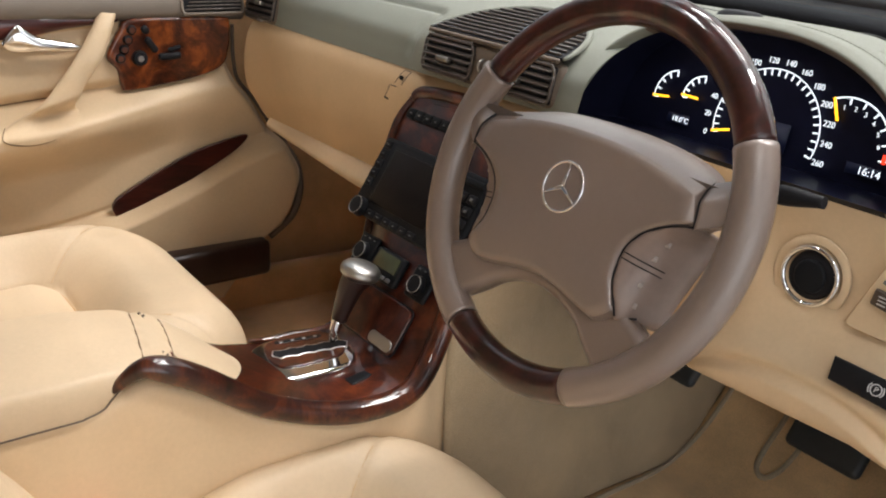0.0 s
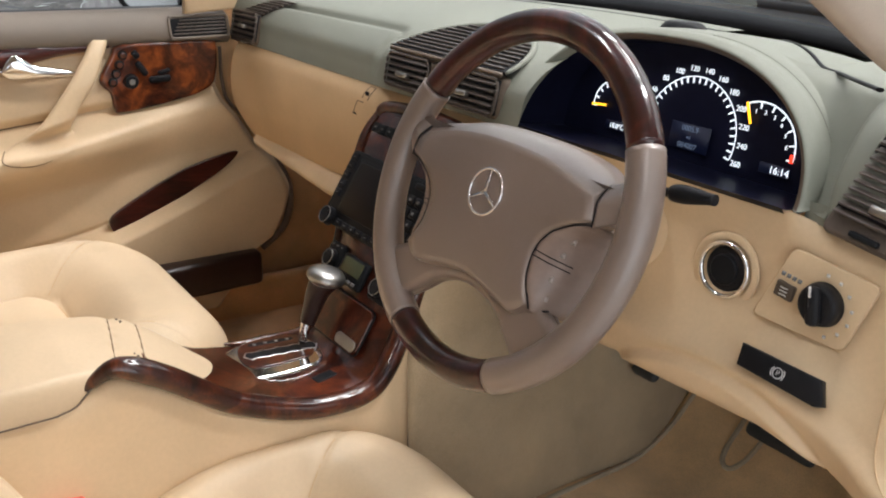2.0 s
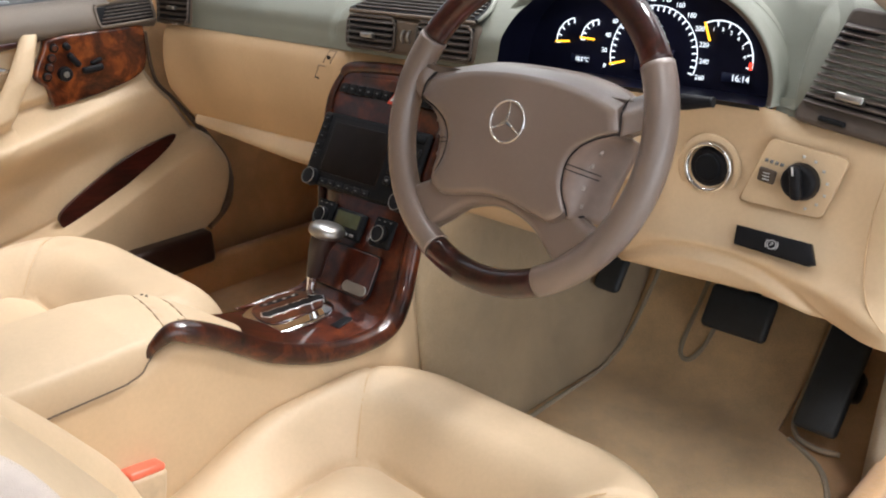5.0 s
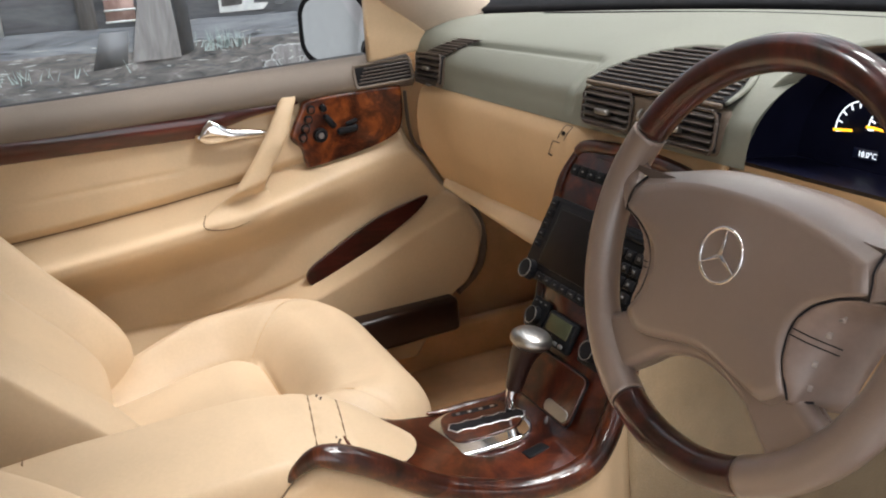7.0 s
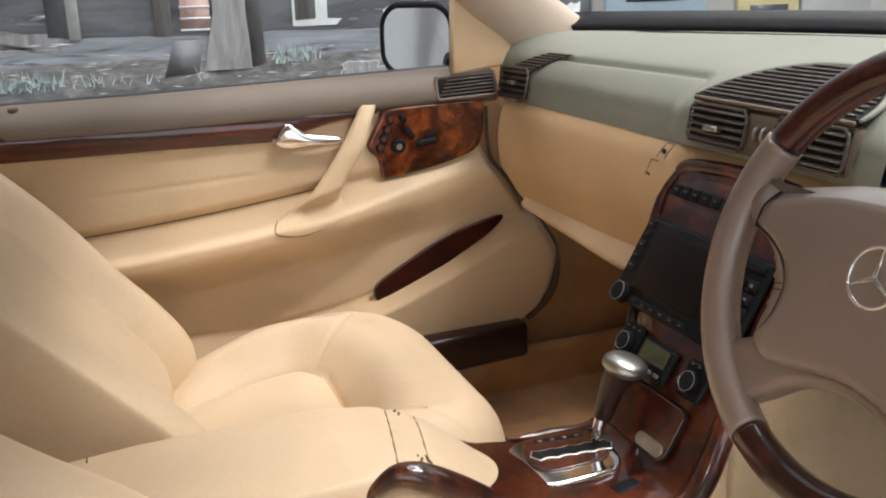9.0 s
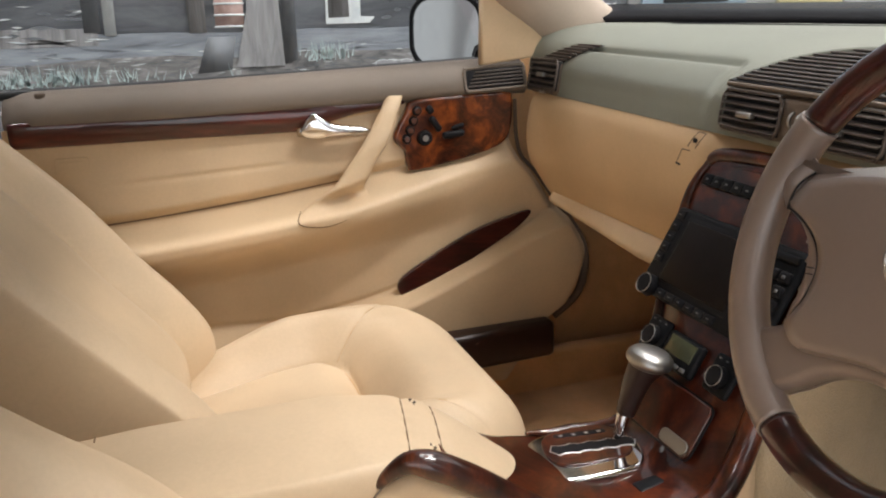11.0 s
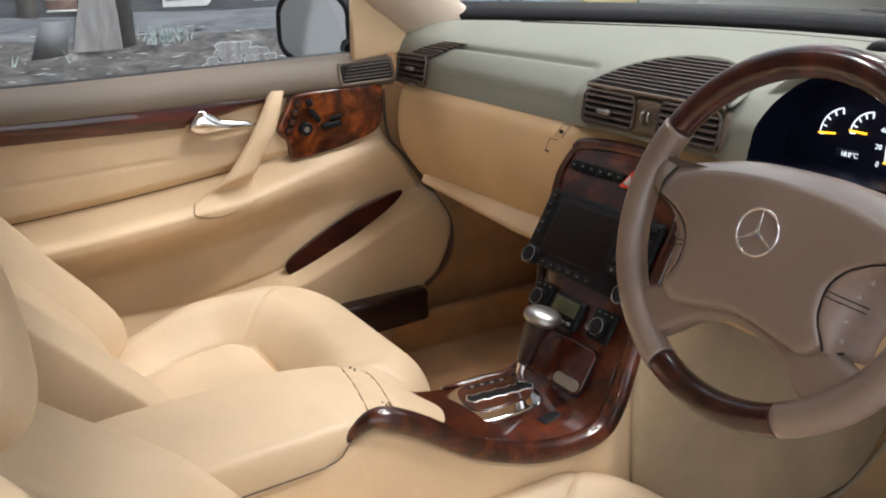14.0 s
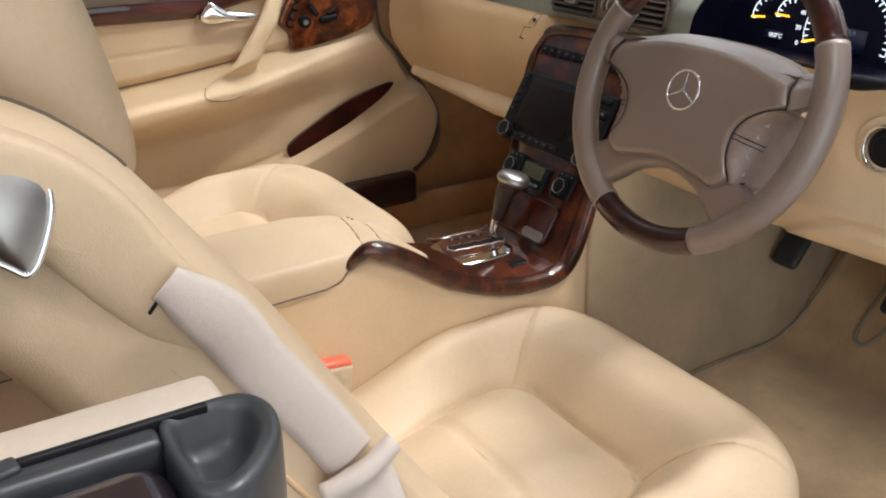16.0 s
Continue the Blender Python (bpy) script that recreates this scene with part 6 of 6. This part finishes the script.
def headrest_pt(cx, dy, dz, w=0.135):
    def f(u, v):
        a, b = math.pi * (u - 0.5), 2 * math.pi * v
        ca = abs(math.cos(a)) ** 0.55
        c, s = math.cos(b), math.sin(b)
        x = w * ca * math.copysign(abs(c) ** 0.6, c)
        y = 0.055 * ca * math.copysign(abs(s) ** 0.7, s)
        z = 0.10 * math.copysign(abs(math.sin(a)) ** 0.6, math.sin(a))
        return (cx + x, -0.745 + dy + y - 0.22 * z, 0.968 + dz + z)
    return f


def seat(name, cx, label, yf, zc, prof, inner, dy=0.0, dz=0.0, cross=True, rear=0.062):
    ob = thing(name, label, "car seat", "front seats")
    part("cushion", sheet(cushion_pt(cx, yf, zc, cross), 200, 110), SEAT, ob, "beige leather seat cushion")
    def cord(pts, r=0.0013):
        part("cushion_seam", tube([(cx + x, yf + y, zc + cushion_z(x, y) + 0.0012) for x, y in pts], r, 70, 6), TAN, ob)

    cord([(-0.085, -0.55), (-0.115, -0.40), (-0.136, -0.28), (-0.125, -0.222), (-0.085, -0.206), (0.0, -0.205), (0.085, -0.206), (0.125, -0.222), (0.136, -0.28), (0.115, -0.40), (0.085, -0.55)])
    if cross:
        cord([(-0.118, -0.360), (0.0, -0.360), (0.118, -0.360)])
    for sx in (-1, 1):
        cord([(sx * 0.128, -0.215), (sx * 0.150, -0.187), (sx * 0.175, -0.155), (sx * 0.190, -0.135)], 0.0009)
    part("backrest", sheet(back_pt(cx, prof, inner, rear), 110, 160, wrap_v=True), SEAT, ob, "beige leather backrest")
    part("headrest", sheet(headrest_pt(cx, dy, dz), 30, 40, wrap_v=True), SEAT, ob, "beige leather headrest")
    for sx in (-1, 1):
        # piping along the outer edge of the outer bolster
        pts = [(cx + sx * (0.2625 - 0.028 * step((z - prof[0][0]) / (prof[-1][0] - prof[0][0]), 0.55, 1.0)), curve(z, [p[0] for p in prof], [p[1] for p in prof]) - 0.085, z) for z in (0.46 + (prof[-1][0] - 0.54) * i / 10 for i in range(11))]
        if sx * cx > 0:
            part("piping", tube(pts, 0.0022, 50, 6), TAN, ob)
        part("headrest_post", tube([(cx + sx * 0.06, -0.735 + dy, 0.84), (cx + sx * 0.06, -0.73 + dy, 0.88), (cx + sx * 0.06, -0.72 + dy, 0.92 + dz)], 0.006, 6, 10), CHROME, ob)
        part("seat_rail", rbox(0.035, 0.58, 0.03, 0.006, m=pose(cx + sx * 0.19, yf - 0.31, 0.262)), BLACK, ob)
    part("seat_base", rbox(0.46, 0.48, 0.14, 0.03, 3, pose(cx, yf - 0.33, 0.325)), BEIGEP, ob)
    return ob


DBACK = [(0.38, -0.40), (0.45, -0.400), (0.52, -0.425), (0.60, -0.478), (0.73, -0.562), (0.825, -0.620), (0.90, -0.672), (0.96, -0.712), (1.012, -0.755)]
PBACK = [(0.38, -0.455), (0.45, -0.447), (0.52, -0.447), (0.58, -0.482), (0.655, -0.544), (0.705, -0.580), (0.768, -0.630), (0.86, -0.715), (0.93, -0.775)]
DINNER = [(0.38, -0.40), (0.45, -0.400), (0.52, -0.425), (0.574, -0.460), (0.642, -0.512), (0.676, -0.546), (0.726, -0.610), (0.778, -0.668), (0.84, -0.728), (0.92, -0.79), (1.012, -0.85)]
PINNER = [(0.38, -0.455), (0.45, -0.447), (0.52, -0.450), (0.58, -0.482), (0.645, -0.538), (0.71, -0.597), (0.78, -0.662), (0.86, -0.735), (0.93, -0.79)]
dseat = seat("driver_seat", 0.372, "beige leather driver's seat with seat belt across its edge", 0.058, 0.424, DBACK, DINNER, 0.010, 0.012)
pseat = seat("passenger_seat", -0.372, "beige leather passenger seat with deep bolsters", -0.045, 0.459, PBACK, PINNER, -0.12, 0.04, False, 0.115)

SIDE = smooth_outline([(-0.812, 0.950), (-0.785, 0.936), (-0.756, 0.898), (-0.739, 0.875), (-0.718, 0.850), (-0.694, 0.830), (-0.668, 0.812), (-0.655, 0.824), (-0.672, 0.862), (-0.698, 0.908), (-0.725, 0.950), (-0.762, 0.982), (-0.800, 0.992)], 80)
part("side_cushion", dome(SIDE, [(1.0, 0.0), (0.99, 0.007), (0.96, 0.011), (0.90, 0.014), (0.78, 0.0155), (0.4, 0.0165)], -0.735, 0.910), SEAT, dseat, "padded side of the shoulder", m=plane_frame((0.611, 0, 0), (0, 1, 0), (0, 0, 1)))
# brown cord that draws the shade line where shoulder meets headrest
part("shoulder_shade_line", tube([(0.565, -0.786, 0.998), (0.5655, -0.766, 0.9906), (0.567, -0.7555, 0.9853), (0.5683, -0.745, 0.9788), (0.571, -0.7348, 0.9710), (0.572, -0.7242, 0.9616), (0.5705, -0.7128, 0.9500), (0.5737, -0.7075, 0.9430)], 0.0016, 40, 6), BROWN, dseat, "dark cord drawn as the shade under the headrest")
BUCKLE = plain("buckle_red", (0.80, 0.17, 0.10), 0.3)
bk = thing("belt_buckle", "beige seat belt buckle with red release button", "belt buckle")
part("buckle_body", rbox(0.028, 0.052, 0.11, 0.006, 3, pose(0.139, -0.397, 0.426, -10, 0, 6)), BEIGEP, bk)
part("release_button", rbox(0.023, 0.047, 0.010, 0.004, 3, pose(0.139, -0.3872, 0.4825, -10, 0, 6)), BUCKLE, bk, "red release button")

# seat belt on the driver's side
BP = [(0.639, -0.7085, 0.893), (0.640, -0.678, 0.859), (0.640, -0.658, 0.823), (0.640, -0.625, 0.773), (0.640, -0.600, 0.729)]


def belt_pt(u, v):
    p = spline(BP, v)
    d = (spline(BP, min(v + 0.01, 1)) - spline(BP, max(v - 0.01, 0))).normalized()
    out = Vector((0.95, -0.10, 0.25))
    across = d.cross(out).normalized()
    return p + across * 0.0195 * (0.6 + 0.4 * step(v, 0.0, 0.22)) * (2 * u - 1) - out * 0.004 * (2 * u - 1) ** 2


belt = thing("seat_belt", "pale seat belt webbing running down from the shoulder", "seat belt")
part("webbing", sheet(belt_pt, 7, 60), BELT, belt, thick=0.0018)
LB = [(0.643, -0.600, 0.729), (0.660, -0.585, 0.66), (0.680, -0.57, 0.56), (0.69, -0.56, 0.40)]
part("lower_webbing", sheet(lambda u, v: spline(LB, v) + Vector((0.0, 0.046 * (u - 0.5), 0.012 * (u - 0.5))), 5, 24), BELT, belt, thick=0.0018)
part("belt_guide", tube([Vector((0.648, -0.628, 0.717)), Vector((0.653, -0.600, 0.726)), Vector((0.648, -0.572, 0.739))], 0.0075, 10, 10), BELT, belt, "pale belt guide")
part("outlet_slot", slab(rounded(0.008, 0.0012, 0.0005, 4), 0.0022, 0.0005, plane_frame((0.6372, -0.7175, 0.8800), (0.05, 0.62, 0.75), (0.45, -0.68, 0.55))), BLACK, belt)
lev = thing("seat_release", "chrome seat fold release lever on the backrest", "lever")
LVF = plane_frame((0.6215, -0.787, 0.945), (0.1, 1, 0.0), (-0.25, 0, 1)) @ Matrix.Diagonal((0.85, 0.85, 1, 1))
LEAF = smooth_outline([(-0.040, 0.018), (-0.018, 0.036), (0.010, 0.040), (0.030, 0.026), (0.035, 0.004), (0.026, -0.022), (0.015, -0.038), (0.004, -0.032), (-0.022, -0.010)], 48)
part("lever_plate", dome(LEAF, [(1.0, 0.0), (0.98, 0.004), (0.90, 0.006), (0.6, 0.0095), (0.3, 0.011)], 0.0, 0.004), SATIN, lev, "satin chrome release leaf", m=LVF)
part("lever_rim", tube([tuple(LVF @ Vector((1.02 * a, 1.02 * b, 0.003))) for a, b in LEAF + LEAF[:1]], 0.0020, 100, 8), CHROME, lev)
part("lever_recess", slab([(1.12 * a - 0.002, 1.12 * b + 0.002) for a, b in LEAF], 0.0025, 0.001, LVF @ pose(0, 0, -0.002)), BLACK, lev)

# rear quarter beside the open driver's door
qt = thing("rear_quarter", "dark painted rear quarter with black seal and chrome strip", "car body")
part("inner_trim", rbox(0.026, 1.06, 0.34, 0.006, 3, pose(0.769, -1.252, 0.734)), QTRIM, qt, "beige inner quarter trim")
part("trim_seam", rbox(0.004, 1.0, 0.006, 0.001, m=pose(0.7842, -1.232, 0.9025)), BLACK, qt)
part("seal", rbox(0.013, 0.99, 0.030, 0.003, m=pose(0.7925, -1.249, 0.889)), CAPRUB, qt, "grey rubber window seal")
part("outer_skin", rbox(0.075, 1.0, 0.68, 0.016, 5, pose(0.8370, -1.255, 0.5635)), PAINT, qt)
part("chrome_strip", rbox(0.012, 0.98, 0.012, 0.005, 3, pose(0.866, -1.262, 0.899)), CHROME, qt)
part("seal_clip", rbox(0.010, 0.012, 0.004, 0.0015, m=pose(0.787, -0.810, 0.9045, 0, 0, 10)), RUBBER, qt)
CUP = smooth_outline([(0.784, -0.752), (0.780, -0.738), (0.781, -0.718), (0.790, -0.7095), (0.806, -0.709), (0.823, -0.717), (0.842, -0.737), (0.838, -0.752), (0.812, -0.755)], 48)
part("end_cap", dome(CUP, [(0.92, -0.10), (1.0, -0.035), (1.0, -0.005), (0.97, -0.001), (0.90, 0.0008), (0.78, 0.0), (0.66, -0.004), (0.54, -0.014), (0.36, -0.018), (0.2, -0.019)], 0.802, -0.738), CAPRUB, qt, "moulded black rubber end cap", m=pose(0, 0, 0.904))


# driver's door edge of the shell, pedals
ped = thing("brake_pedal", "black rubber brake pedal", "pedal", "pedals")
part("pedal_pad", rbox(0.120, 0.02, 0.080, 0.012, 3, pose(0.392, 0.600, 0.411, -32, 0, 0)), RUBBER, ped)
part("pedal_arm", tube([(0.40, 0.615, 0.42), (0.41, 0.70, 0.52), (0.415, 0.74, 0.64)], 0.012, 8, 8), BLACK, ped)
acc = thing("accelerator_pedal", "black accelerator pedal hinged on the floor", "pedal", "pedals")
part("pedal_pad", rbox(0.070, 0.02, 0.19, 0.012, 3, pose(0.580, 0.560, 0.370, -42, 0, 0)), RUBBER, acc)
part("pedal_arm", rbox(0.05, 0.05, 0.05, 0.01, m=pose(0.588, 0.600, 0.345, -42)), BLACK, acc)
park = thing("parking_brake_pedal", "small black parking brake pedal", "pedal", "pedals")
part("pedal_pad", rbox(0.052, 0.02, 0.070, 0.01, 3, pose(0.184, 0.515, 0.456, -35)), RUBBER, park)
part("pedal_arm", tube([(0.19, 0.53, 0.46), (0.195, 0.60, 0.54), (0.20, 0.62, 0.66)], 0.01, 8, 8), BLACK, park)

ql = copy_thing(qt, pose(0, -0.05, -0.045) @ Matrix.Diagonal((-1, 1, 1, 1)))
tagged(ql, "dark painted rear quarter beside the passenger seat")

# driver's floor mat, with a bound edge and a loop round the dead pedal
mat = thing("floor_mat", "light brown carpet floor mat with bound edge", "mat")
MATC = carpet("mat_carpet", (0.88, 0.615, 0.335))


def mat_left(y):
    return interp(y, [0.0, 0.30, 0.48, 0.54, 0.80], [0.175, 0.172, 0.168, 0.164, 0.166])


def mat_pt(u, v):
    """The mat on the flat floor and up the toe board, cut out round the accelerator."""
    y = 0.02 + 0.78 * v
    x0, x1 = mat_left(y), interp(y, [0.0, 0.40, 0.47, 0.52, 0.80], [0.655, 0.65, 0.60, 0.515, 0.512])
    x = x0 + (x1 - x0) * u
    return (x, y, floor_z(x, y) + 0.012 + 0.003 * math.sin(17 * x + 11 * y) * math.sin(9 * y - 6 * x))


part("mat_top", sheet(mat_pt, 60, 90), MATC, mat, thick=0.008)
notch = [(0.283, 0.74), (0.282, 0.66), (0.285, 0.61), (0.300, 0.592), (0.318, 0.600), (0.328, 0.64), (0.335, 0.74)]
part("mat_loop", tube([(x, y, floor_z(x, y) + 0.015) for x, y in notch], 0.0045, 40, 6), CARPETG, mat)
pedal_loop = [(0.525, 0.70), (0.522, 0.62), (0.528, 0.56), (0.548, 0.522), (0.585, 0.508), (0.62, 0.515)]
part("mat_loop", tube([(x, y, floor_z(x, y) + 0.012) for x, y in pedal_loop], 0.0045, 40, 6), CARPETG, mat)
part("mat_binding", tube([Vector(mat_pt(0.035, k / 12)) + Vector((0, 0, 0.001)) for k in range(13)], 0.0045, 120, 6), CARPETG, mat)
part("mat_binding", tube([Vector(mat_pt(1.0, 0.62 * k / 12)) + Vector((0, 0, 0.001)) for k in range(13)], 0.0045, 120, 6), CARPETG, mat)
